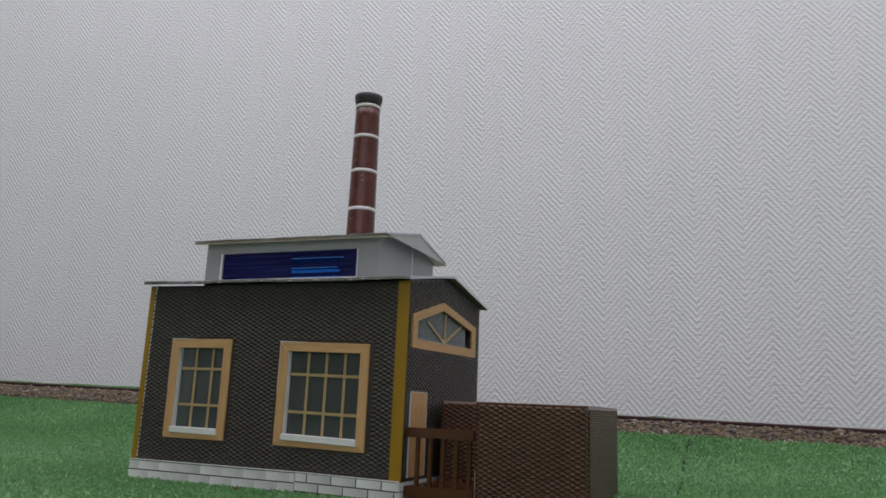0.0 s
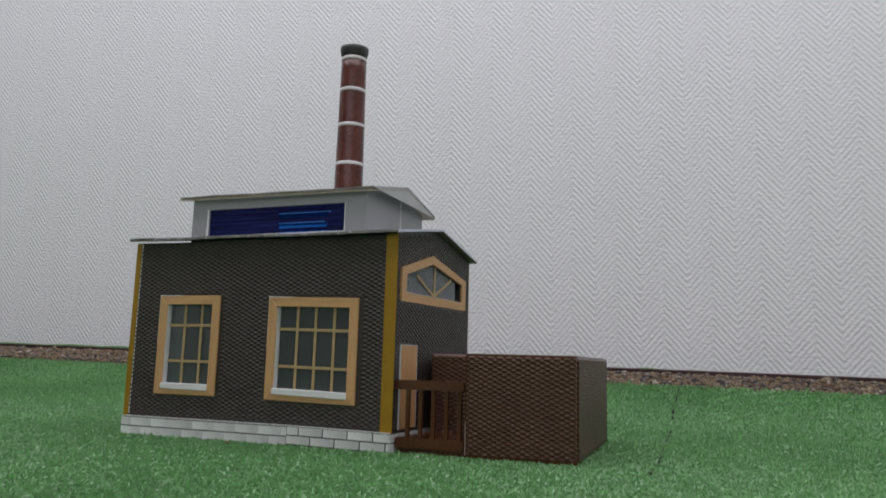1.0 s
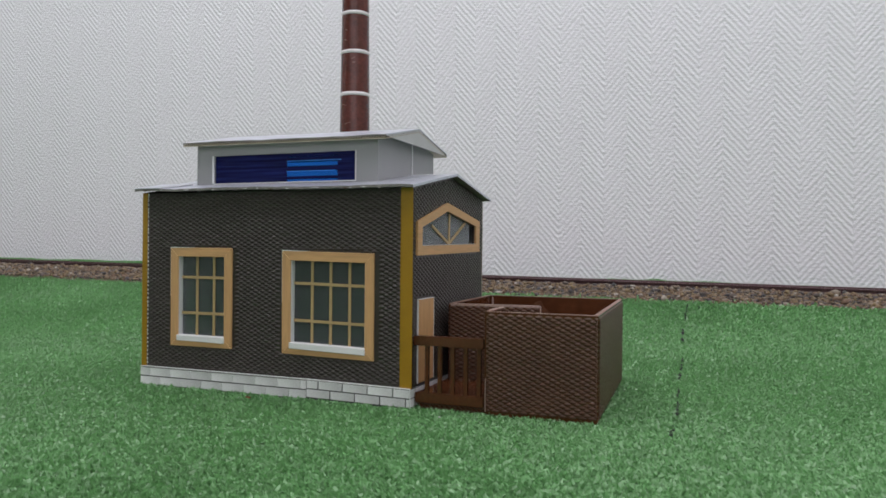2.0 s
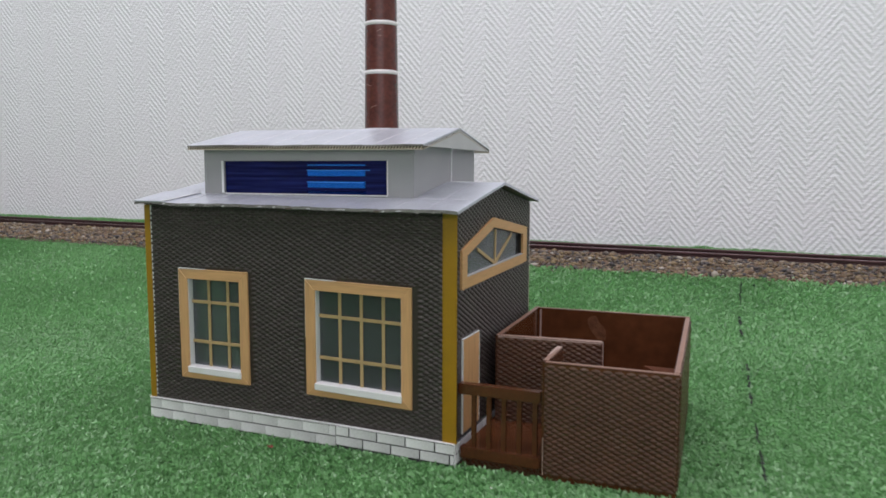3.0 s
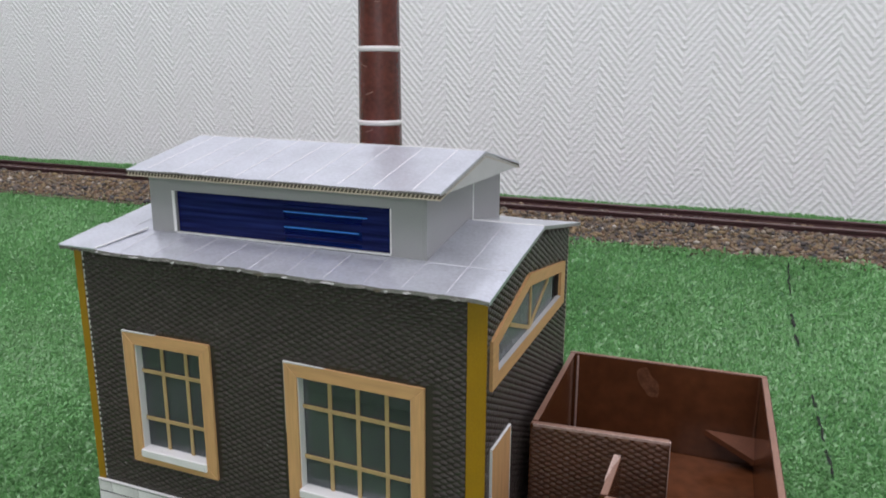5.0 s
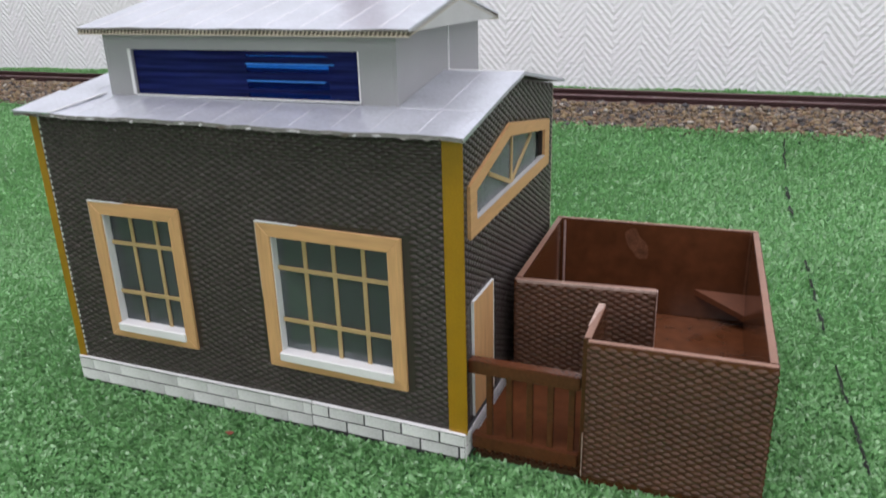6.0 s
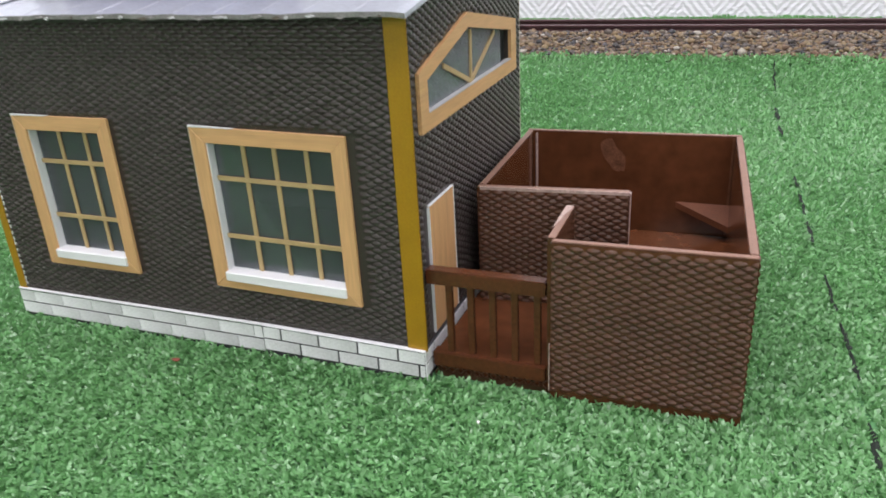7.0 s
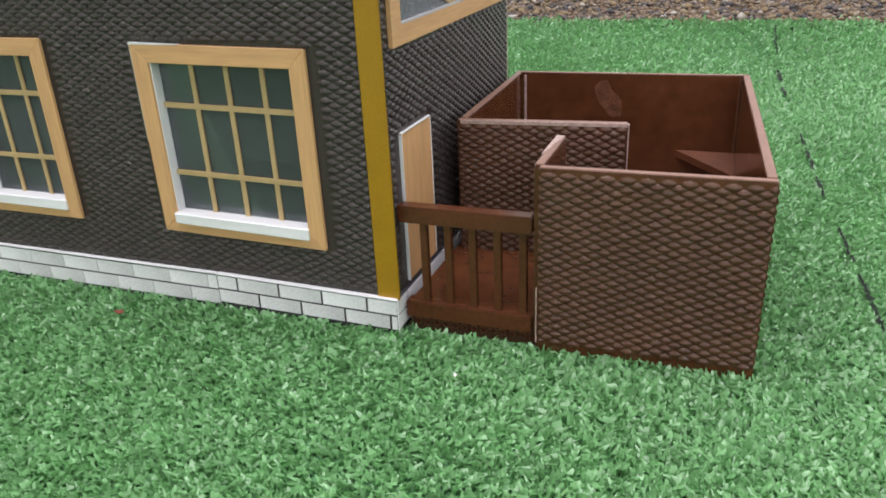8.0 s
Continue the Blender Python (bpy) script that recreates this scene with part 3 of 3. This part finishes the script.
clere = part("clerestory", holed_wall([(CX0 + 0.0021, 0.200), (CX1 - 0.0021, 0.200), (CX1 - 0.0021, 0.2522), (CX0 + 0.0021, 0.2530)], [PANEL], 0.002), GREYCARD, house, "grey card clerestory with a dark blue film window")
clere.location = (0, CY0, 0)
CLM = Matrix.Translation((0, -CY0, 0))
CS = [(0.0, 0.200), (CY1 - CY0, 0.200), (CY1 - CY0, 0.2515), ((CY1 - CY0) / 2, 0.2675), (0.0, 0.2515)]
for x in (CX1, CX0 + 0.002):
    side_card = part("clerestory_side", holed_wall(CS, [], 0.002), GREYCARD, clere)
    side_card.matrix_basis = pose(x, 0, 0, 0, 0, 90)
FB = CY1 - CY0
cb = part("clerestory_back", holed_wall([(CX0 + 0.0021, 0.200), (CX1 - 0.0021, 0.200), (CX1 - 0.0021, 0.2495), (CX0 + 0.0021, 0.2495)], [[(-0.258, 0.2085), (-0.062, 0.2085), (-0.062, 0.2480), (-0.258, 0.2480)]], 0.002), GREYCARD, clere)
cb.location = (0, FB - 0.002, 0)
SLOTS = ((0.2098, 0.2126), (0.2150, 0.2208), (0.2252, 0.2308), (0.2342, 0.2354))
film = part("blue_window", holed_wall([(-0.244, 0.208), (-0.074, 0.208), (-0.074, 0.240), (-0.244, 0.240)], [[(-0.155, a), (-0.0965, a), (-0.0965, b), (-0.155, b)] for a, b in SLOTS], 0.0008), BLUEFILM, clere, "dark blue glossy film window with clear slots")
film.location = (0, 0.0022, 0)
louvre = part("louvre", holed_wall([(-0.246, 0.2055), (-0.060, 0.2055), (-0.060, 0.2440), (-0.246, 0.2440)], [[(-0.215, a), (-0.080, a), (-0.080, b), (-0.215, b)] for a, b in SLOTS], 0.0008), BLUEFILM, clere, "dark blue slotted sheet behind the window")
louvre.location = (0, 0.009, 0)
for a, b in SLOTS:
    slot = part("light_bar", box(-0.155, -0.0965, 0.0024, 0.0027, a, b), BLUECLEAR, clere, "clear light blue slot")
    slot.visible_shadow = False
# Added strips: the bright lines of light at two slots, as pale blue colour
for a in (0.2197, 0.2301):
    part("slat_lip", box(-0.1545, -0.0985 + (a - 0.2197) * 0.6, 0.0004, 0.0022, a, a + 0.0007, 0.0002), GLEAM_BLUE, clere, "added pale blue strip standing in for light at the slot")
part("white_edge", box(-0.2432, -0.0750, -0.0008, 0.0005, 0.2086, 0.2095), WHITE, clere)
part("white_edge", box(-0.0752, -0.0745, -0.0008, 0.0005, 0.2095, 0.2385), WHITE, clere)
part("white_edge", box(-0.2455, -0.2432, -0.0008, 0.002, 0.2095, 0.2385), WHITE, clere)
part("white_joint", box(CX1 - 0.0002, CX1 + 0.0007, 0.080, 0.0815, 0.212, 0.262), WHITE, clere)
glue = shader("glue_trace", (0.72, 0.73, 0.74), 0.25, vary=0.1)
for gx, gy, gz, gr in ((-0.062, -0.002, 0.2062, 0.0030), (-0.055, -0.001, 0.2062, 0.0022), (-0.050, 0.000, 0.2064, 0.0018), (-0.118, -0.022, 0.2030, 0.0016), (-0.050, 0.0812, 0.2138, 0.0022)):
    bm = bmesh.new()
    bmesh.ops.create_icosphere(bm, subdivisions=2, radius=1)
    for v in bm.verts:
        v.co = Vector((gx, gy, gz)) + Vector((v.co.x * gr, v.co.y * gr * 0.6, v.co.z * gr * 0.35)) * (1 + 0.3 * noise.noise(v.co * 2.5 + Vector((gx * 900, 0, 0))))
    part("glue_blob", bm, glue, clere, "dried clear glue")
croof = gable_roof("clerestory_roof", -0.277, -0.038, 0.021, 0.182, 0.2500, 0.2672, 0.0012, [-0.262 + 0.0255 * k for k in range(9)], house, "silver card roof with a corrugated cut front edge", SEAMS)
# corrugated core and lower liner under the clerestory roof
# The core's dark colour stands in for shade between the flutes
part("core", prism([(x, y, z) for x, y, z in ((-0.2768, 0.0214, 0.2486), (-0.2768, 0.1015, 0.2658), (-0.2768, 0.1816, 0.2486), (-0.2768, 0.1816, 0.2464), (-0.2768, 0.1015, 0.2636), (-0.2768, 0.0214, 0.2464))], (0.2386, 0, 0)), DARKFLUTE, croof, "core of corrugated card with shade put into its colour")
part("liner", prism([(x, y, z) for x, y, z in ((-0.2770, 0.0208, 0.2464), (-0.2770, 0.1015, 0.2636), (-0.2770, 0.1822, 0.2464), (-0.2770, 0.1822, 0.2458), (-0.2770, 0.1015, 0.2630), (-0.2770, 0.0208, 0.2458))], (0.2390, 0, 0)), CARDCORE, croof)
part("gable_flap", prism([(-0.0392, 0.0215, 0.2488), (-0.0392, 0.1015, 0.2659), (-0.0392, 0.1815, 0.2474)], (0.001, 0, 0)), FLAP, croof, "pale grey triangular card flap")
flutes = bmesh.new()
for k in range(84):
    x = -0.276 + 0.00283 * k
    prism([(x, 0.0209, 0.2465), (x + 0.0008, 0.0209, 0.2465), (x + 0.0020, 0.0209, 0.2486), (x + 0.0012, 0.0209, 0.2486)], (0, 0.002, 0), flutes)
tagged(part("fluting", flutes, CARDCORE, croof), kind="stuff")
# the roof sits a little higher at its far end
croof.location.z = 0.0014
shear(croof, -0.0055, -0.038)

# ---- chimney ----
chimney = empty("model_chimney", "tall dark red round model chimney with white bands", "model chimney", -0.1867, 0.237, 0)


def rad(z):
    return 0.0223 - 0.0055 * z / 0.49


part("shaft", lathe([(rad(z), z) for z in np.linspace(-0.006, 0.490, 24)]), CHIMNEY, chimney, "dark red-brown embossed shaft")
for z in (0.486, 0.4415, 0.392, 0.3385, 0.2745, 0.2065):
    r = rad(z) + 0.0005
    part("band", lathe([(r - 0.0005, z - 0.0022), (r, z - 0.0020), (r, z + 0.0020), (r - 0.0005, z + 0.0022)]), BAND, chimney, "white band")
SCRATCH = shader("chimney_scratch", (0.30, 0.16, 0.13), 0.4, vary=0.3, scale=300)
for k in range(16):
    zc, a0 = random.uniform(0.255, 0.46), random.uniform(-2.5, -0.7)
    run, rise = random.uniform(0.08, 0.42), random.uniform(-0.003, 0.004)
    mark = bmesh.new()
    pts = [(a0 + run * i / 4, zc + rise * i / 4 + random.uniform(-0.0004, 0.0004)) for i in range(5)]
    up = [mark.verts.new(((rad(z) + 0.00025) * math.cos(a), (rad(z) + 0.00025) * math.sin(a), z + 0.00022)) for a, z in pts]
    lo = [mark.verts.new(((rad(z) + 0.00025) * math.cos(a), (rad(z) + 0.00025) * math.sin(a), z - 0.00022)) for a, z in pts]
    for i in range(4):
        mark.faces.new((lo[i], lo[i + 1], up[i + 1], up[i]))
    part("scratch", mark, SCRATCH, chimney, "pale scratch in the paint")
part("cap", lathe([(rad(0.49), 0.4895), (0.0176, 0.4915), (0.0192, 0.498), (0.0195, 0.503), (0.0182, 0.5034), (0.0165, 0.497)]), BLACK, chimney, "flared black cap")

# ---- yard: open brown box with embossed walls, porch and railing ----
yard = empty("model_yard", "open brown plastic yard box with embossed walls beside the house", "model yard")
H, TH = 0.088, 0.0045


def yard_wall(p, q, name="yard_wall", embossed=True, h=H, th=TH):
    """A wall from p to q; its outer face looks to the right-hand side of that way."""
    p, q = Vector(p), Vector(q)
    d = q - p
    m = Matrix.Translation((p.x, p.y, 0)) @ Matrix.Rotation(math.atan2(d.y, d.x), 4, "Z")
    w = part(name, box(0, d.length, 0, th, -0.0055, h, 0.0006), BROWN, yard)
    w.matrix_basis = m
    part("rim", box(0.0004, d.length - 0.0004, 0.0003, th - 0.0003, h - 0.0002, h + 0.0006, 0.0003), RIM, w, "lighter brown top edge")
    if embossed:
        e = [(0.0004, 0.0012), (d.length - 0.0004, 0.0012), (d.length - 0.0004, h - 0.0012), (0.0004, h - 0.0012)]
        emboss("embossing", e, [], 0.0084, 0.00212, 0.0012, BROWNEMB, w, Matrix())
    return w


yard_wall((0.0695, 0.002), (0.1665, 0.004))
yard_wall((0.1663, 0.0088), (0.1562, 0.2203))
yard_wall((0.156, 0.225), (0.001, 0.219))
yard_wall((0.0018, 0.2143), (0.0058, 0.0812))
inner = yard_wall((0.006, 0.076), (0.097, 0.084))
part("raw_edge", box(0.0914, 0.0920, 0.0002, 0.0040, 0.010, 0.0878), PALE_EDGE_GLEAM, inner, "pale cut edge")
part("raw_edge", box(0.002, 0.0912, -0.0004, 0.0006, 0.0866, 0.0885), PALE_EDGE_GLEAM, inner, "pale cut edge")
part("raw_edge", box(0.0689, 0.0694, 0.0010, 0.0024, 0.001, 0.030), PALE_EDGE_GLEAM, yard, "pale cut edge")
yard_wall((0.0665, 0.0545), (0.0665, 0.0068), embossed=False)
part("yard_floor", prism([(0.003, 0.008, -0.0055), (0.1635, 0.008, -0.0055), (0.1535, 0.218, -0.0055), (0.003, 0.216, -0.0055)], (0, 0, 0.018)), BROWN, yard)
part("gusset", prism([(0.1135, 0.2190, 0.0372), (0.1527, 0.2190, 0.0370), (0.1534, 0.2030, 0.0255)], (0, 0, -0.0048)), DULLBROWN, yard, "small triangular brown corner piece")

part("worn_end", prism([(0.0662, 0.0546, 0.0884), (0.0662, 0.0210, 0.0884), (0.0676, 0.0290, 0.0884), (0.0683, 0.0400, 0.0884), (0.0700, 0.0480, 0.0884), (0.0703, 0.0546, 0.0884)], (0, 0, 0.0004)), PALE_EDGE_GLEAM, yard, "pale worn patch on the wall end")
# The left bead's bright highlight is put into its pale colour
for bx, by in ((0.0088, 0.2138), (0.1508, 0.2195)):
    part("corner_bead", box(bx - 0.0009, bx + 0.0009, by - 0.0009, by + 0.0009, 0.0125, 0.0872, 0.0006), PALE_EDGE_GLEAM if bx < 0.1 else GLUE_GLARE, yard, "glossy bead of glue in the corner")
# Glare spot on the back wall, painted as a lighter brown blotch
smear = bmesh.new()
ring = []
for k in range(28):
    a = k * math.tau / 28
    r = 1 + 0.35 * noise.noise((math.cos(a) * 1.6, math.sin(a) * 1.6, 4.2))
    ring.append((0.0665 + 0.0075 * r * math.cos(a) + 0.005 * math.sin(a) * -1, 0, 0.0705 + 0.0135 * r * math.sin(a)))
ring = [(x, 0.2218 - 0.0049 - (0.0665 - x) * 0.0387, z) for x, _, z in ring]
prism(ring, (0, 0.0004, 0), smear)
part("glue_smear", smear, GLUE_GLARE, yard, "lighter brown blotch standing in for a glare spot")

porch = empty("porch_railing", "dark brown plastic porch railing with square balusters", "railing")
part("top_rail", box(-0.0012, 0.0660, 0.0050, 0.0125, 0.0548, 0.0634, 0.0006), PORCH, porch)
part("bottom_rail", box(0.0005, 0.0660, 0.0050, 0.0125, 0.0030, 0.0122, 0.0006), PORCH, porch)
for k in range(5):
    x = 0.0112 + 0.0125 * k
    part("baluster", box(x - 0.0018, x + 0.0018, 0.0070, 0.0106, 0.0118, 0.0552, 0.0003), PORCH, porch)
lat = bmesh.new()
box(0.0005, 0.0660, 0.0070, 0.0080, -0.0055, -0.0015, 0, lat)
for k in range(13):
    for a, b in ((0, 0.005), (0.005, 0)):
        x = 0.0008 + 0.005 * k
        prism([(x + a, 0.0062, 0.0032), (x + a + 0.0012, 0.0062, 0.0032), (x + b + 0.0012, 0.0062, -0.0016), (x + b, 0.0062, -0.0016)], (0, 0.001, 0), lat)
part("lattice", lat, BROWNEMB, porch, "thin brown lattice strip")


# ---- railway behind: ballast bank, two rails, ragged turf strip ----
def lift(x):
    return 0.0125 * (0.1 - x)


def bed(x, y):
    w = y - along(x)
    return 0.043 + 0.0245 * min(max((w - 0.80) / 0.09, 0.0), 1.0) + lift(x)


tagged(sheet("ballast_bed", -3.3, 2.5, 0.80, 1.06, 60, 12, bed, GRIT), "dark gritty bed of the railway bank", "ballast", kind="structure")

rng = np.random.default_rng(7)
ico = bmesh.new()
bmesh.ops.create_icosphere(ico, subdivisions=1, radius=1)
ico.verts.ensure_lookup_table()
IV = np.array([v.co[:] for v in ico.verts])
IF = np.array([[v.index for v in f.verts] for f in ico.faces])
ico.free()


def scatter_mesh(name, verts, faces, material, label, category):
    """One mesh from arrays: verts (n, 3), faces (m, k)."""
    me = bpy.data.meshes.new(name)
    m, k = faces.shape
    me.vertices.add(len(verts))
    me.vertices.foreach_set("co", verts.astype(np.float32).ravel())
    me.loops.add(m * k)
    me.loops.foreach_set("vertex_index", faces.astype(np.int32).ravel())
    me.polygons.add(m)
    me.polygons.foreach_set("loop_start", np.arange(0, m * k, k, dtype=np.int32))
    me.materials.append(material)
    me.update(calc_edges=True)
    me.validate()
    return tagged(new(name, me), label, category, kind="stuff")


n = 18000
sx = rng.uniform(-2.5, 0.85, n)
sw = np.concatenate([rng.uniform(0.810, 0.909, n - 2600), rng.uniform(0.93, 0.98, 2600)])
size = rng.gamma(5.0, 0.00040, n) + 0.0011
t = np.clip((sw - 0.80) / 0.09, 0, 1)
sz = 0.043 + 0.0245 * t + 0.0125 * (0.1 - sx) + size * np.where(sw > 0.92, 0.0, rng.uniform(0.1, 0.6, n))
ang = rng.uniform(0, 2 * np.pi, n)
ca, sa = np.cos(ang), np.sin(ang)
shape = IV[None] * rng.uniform(0.62, 1.35, (n, len(IV), 1)) * size[:, None, None] * np.stack([rng.uniform(0.9, 1.5, n), rng.uniform(0.8, 1.2, n), rng.uniform(0.6, 0.95, n)], 1)[:, None]
vx = shape[..., 0] * ca[:, None] - shape[..., 1] * sa[:, None] + sx[:, None]
vy = shape[..., 0] * sa[:, None] + shape[..., 1] * ca[:, None] + (sw + 0.062 * (sx - 0.1))[:, None]
vz = shape[..., 2] + sz[:, None]
scatter_mesh("ballast_stones", np.stack([vx, vy, vz], 2).reshape(-1, 3), (IF[None] + (np.arange(n) * len(IV))[:, None, None]).reshape(-1, 3), STONE, "mixed brown, grey and ochre ballast stones", "ballast")

RAIL_SECTION = [(-0.0055, 0.0), (0.0055, 0.0), (0.0055, 0.0015), (0.0014, 0.0028), (0.0014, 0.0066), (0.0034, 0.0078), (0.0034, 0.0104), (0.0026, 0.0112), (-0.0026, 0.0112), (-0.0034, 0.0104), (-0.0034, 0.0078), (-0.0014, 0.0066), (-0.0014, 0.0028), (-0.0055, 0.0015)]
for w in (0.920, 0.990):
    xa, xb = -3.3, 2.5
    bm = prism([(xa, w + along(xa) + a, 0.0672 + lift(xa) + b) for a, b in RAIL_SECTION], (xb - xa, along(xb) - along(xa), lift(xb) - lift(xa)))
    tagged(part("rail", bm, RAILMAT), "dark rusty brown model railway rail on ballast", "rail", "rails of the track")

# ---- turf: fibres ----
SEAM = [(0.226, -0.02), (0.2255, 0.07), (0.2205, 0.16), (0.2140, 0.28), (0.2095, 0.40), (0.2015, 0.53), (0.1955, 0.63), (0.1930, 0.78)]


def seam_x(y):
    return np.interp(y, [p[1] for p in SEAM], [p[0] for p in SEAM])


def fibres(name, n, x0, x1, y0, y1, length, width, keep, label, steps=((0.0, 0.0, 0.8), (0.5, 0.48, 1.0), (1.0, 0.80, 0.55))):
    x, y = rng.uniform(x0, x1, n), rng.uniform(y0, y1, n)
    ok = keep(x, y)
    ok &= ~((x > -0.311) & (x < 0.0) & (y > -0.0035) & (y < 0.207))
    ok &= ~((x > 0.0) & (x < 0.168 - 0.05 * np.clip(y, 0, 0.22)) & (y > 0.0015) & (y < 0.2235))
    ok &= ~((x + 0.186) ** 2 + (y - 0.237) ** 2 < 0.021 ** 2)
    cut = np.abs(x - seam_x(y) - 0.002 * np.sin(y * 90)) < 0.0016 * (0.55 + 0.6 * np.sin(y * 23 + 1.0) + 0.35 * np.sin(y * 71))
    ok &= ~(cut & (y > -0.02) & (y < 0.8))
    ok &= ~((np.abs(x + 0.157 + (y + 0.135) * 0.7) < 0.0022) & (np.abs(y + 0.135) < 0.011))
    x, y = x[ok], y[ok]
    n = len(x)
    # the pile leans in patches
    lean = 0.9 * np.sin(x * 9 + 1.7 * np.sin(y * 6)) + 0.8 * np.sin(y * 11 + 2.1 * np.sin(x * 5))
    ang = lean + rng.normal(0, 1.5, n)
    bend = rng.uniform(0.25, 1.25, n)
    ln = length * rng.uniform(0.6, 1.25, n)
    wd = width * rng.uniform(0.6, 1.3, n)
    twist = ang + rng.normal(1.57, 1.0, n)
    dx, dy = np.cos(ang), np.sin(ang)
    wx, wy = np.cos(twist) * wd / 2, np.sin(twist) * wd / 2
    z = land_np(x, y) - 0.0005
    pts = []
    for f, up, thin in steps:
        ox = ln * bend * f * f * 0.85
        hz = ln * up * (1.15 - 0.45 * bend * f)
        cx, cy = x + dx * ox, y + dy * ox
        tilt = rng.normal(0, 0.38, n) * wd
        pts.append(np.stack([cx - wx * thin, cy - wy * thin, z + hz - tilt * f], 1))
        pts.append(np.stack([cx + wx * thin, cy + wy * thin, z + hz + tilt * f], 1))
    v = np.stack(pts, 1).reshape(-1, 3)
    k = (np.arange(n) * 2 * len(steps))[:, None]
    f = np.concatenate([k + 2 * i + np.array([0, 1, 3, 2]) for i in range(len(steps) - 1)])
    return scatter_mesh(name, v, f, BLADE, label, "turf")


def seam(y0, y1, half):
    """A dark strip along a joint of two turf rolls, coloured as its shade."""
    verts, faces, k = [], [], max(3, int((y1 - y0) / 0.004))
    for i in range(k + 1):
        y = y0 + (y1 - y0) * i / k
        c = float(seam_x(y)) + 0.0022 * noise.noise((y * 60, 1.0, 0.0))
        h = half * (0.35 + 0.9 * abs(noise.noise((y * 130, 5.0, 0.0)))) * math.sin(math.pi * (i + 0.5) / (k + 1)) ** 0.3
        z = land(c, y) + 0.0044
        verts += [(c - h, y, z - 0.001), (c, y, z), (c + h, y, z - 0.001)]
    for i in range(k):
        a = 3 * i
        faces += [(a, a + 1, a + 4, a + 3), (a + 1, a + 2, a + 5, a + 4)]
    tagged(soup("turf_seam", verts, faces, SEAM_SHADE), "dark strip coloured as shade in the joint between two turf rolls", "turf joint", "open turf joints", "structure")


for y0, y1, half in ((-0.015, 0.02, 0.003), (0.06, 0.125, 0.0028), (0.14, 0.195, 0.0028), (0.255, 0.30, 0.003), (0.315, 0.375, 0.003), (0.39, 0.42, 0.0035), (0.55, 0.58, 0.003), (0.60, 0.64, 0.004), (0.70, 0.80, 0.0026)):
    seam(y0, y1, half)


def near(x, y):
    return (x > -0.55 - 0.5 * (y + 0.3)) & (x < 0.45)


def far(x, y):
    left = -0.80 - 1.75 * (y + 0.25)
    return (x > left) & (x < 0.50 + 0.3 * (y + 0.2)) & ~(near(x, y) & (y < 0.30)) & (y - 0.062 * (x - 0.1) < 0.816 + 0.006 * np.sin(x * 37) + 0.005 * np.sin(x * 91))


fibres("turf_fibres", 480000, -0.85, 0.45, -0.46, 0.30, 0.0060, 0.0021, near, "curly glossy green artificial turf fibres")
fibres("turf_fibres", 800000, -2.6, 0.80, -0.32, 0.84, 0.0062, 0.0026, far, "curly glossy green artificial turf fibres", ((0.15, 0.1, 1.0), (1.0, 0.80, 0.7)))


def outside(x, y):
    return ~(far(x, y) | (near(x, y) & (y > -0.46) & (y < 0.30))) & (y - 0.062 * (x - 0.1) < 0.82)


fibres("turf_fibres", 150000, -3.38, 2.58, -3.2, 0.95, 0.0085, 0.0085, outside, "coarse green artificial turf fibres further off", ((0.15, 0.1, 1.0), (1.0, 0.80, 0.7)))

# ragged strip of turf along the foot of the wall
n = 22000
x = rng.uniform(-2.6, 0.9, n)
w = rng.uniform(1.004, 1.040, n)
hgt = (0.0098 + 0.0010 * np.sin(x * 9) + 0.0010 * np.sin(x * 31 + 1) + 0.004 * np.exp(-((x - 0.115) / 0.022) ** 2) + 0.005 * np.clip((-x - 0.4) / 0.8, 0, 1)) * rng.uniform(0.55, 1.08, n)
a = rng.uniform(0, 6.28, n)
wd = rng.uniform(0.0014, 0.003, n)
y, z = w + 0.062 * (x - 0.1), 0.0665 + 0.0125 * (0.1 - x)
cx, cy = np.cos(a) * wd, np.sin(a) * wd
lx = rng.normal(0, 0.003, n)
v = np.stack([np.stack(p, 1) for p in ((x - cx, y - cy, z), (x + cx, y + cy, z), (x + cx * 0.6 + lx, np.minimum(y + cy * 0.6, WALL_Y - 0.002 + 0.062 * (x - 0.1)), z + hgt), (x - cx * 0.6 + lx, np.minimum(y - cy * 0.6, WALL_Y - 0.002 + 0.062 * (x - 0.1)), z + hgt))], 1).reshape(-1, 3)
scatter_mesh("turf_strip", v, (np.arange(n) * 4)[:, None] + np.arange(4), BLADE, "ragged strip of green turf along the wall's foot", "turf")

# ---- small litter on the turf ----
FLAKE_RED = shader("dry_red_flake", (0.16, 0.035, 0.02), 0.7, vary=0.3, scale=200)
FLAKE_WHITE = shader("white_flake", (0.75, 0.75, 0.72), 0.6, vary=0.1, scale=200)


def flake(where, size, turn, material, label):
    pts = [(math.cos(k) * size * (1 + 0.3 * math.sin(3 * k)), math.sin(k) * size * 0.55, 0.0004 * math.sin(2 * k)) for k in (i * 6.283 / 9 for i in range(9))]
    ob = tagged(part("flake", prism(pts, (0, 0, 0.0005)), material), label, "litter", "flakes on the turf")
    ob.matrix_basis = pose(*where, 8, 10, turn)


flake((-0.155, -0.031, 0.0012), 0.0026, 20, FLAKE_RED, "small dry red-brown flake lying on the turf")
flake((0.042, -0.038, 0.0018), 0.0015, 120, FLAKE_WHITE, "small white flake lying on the turf")
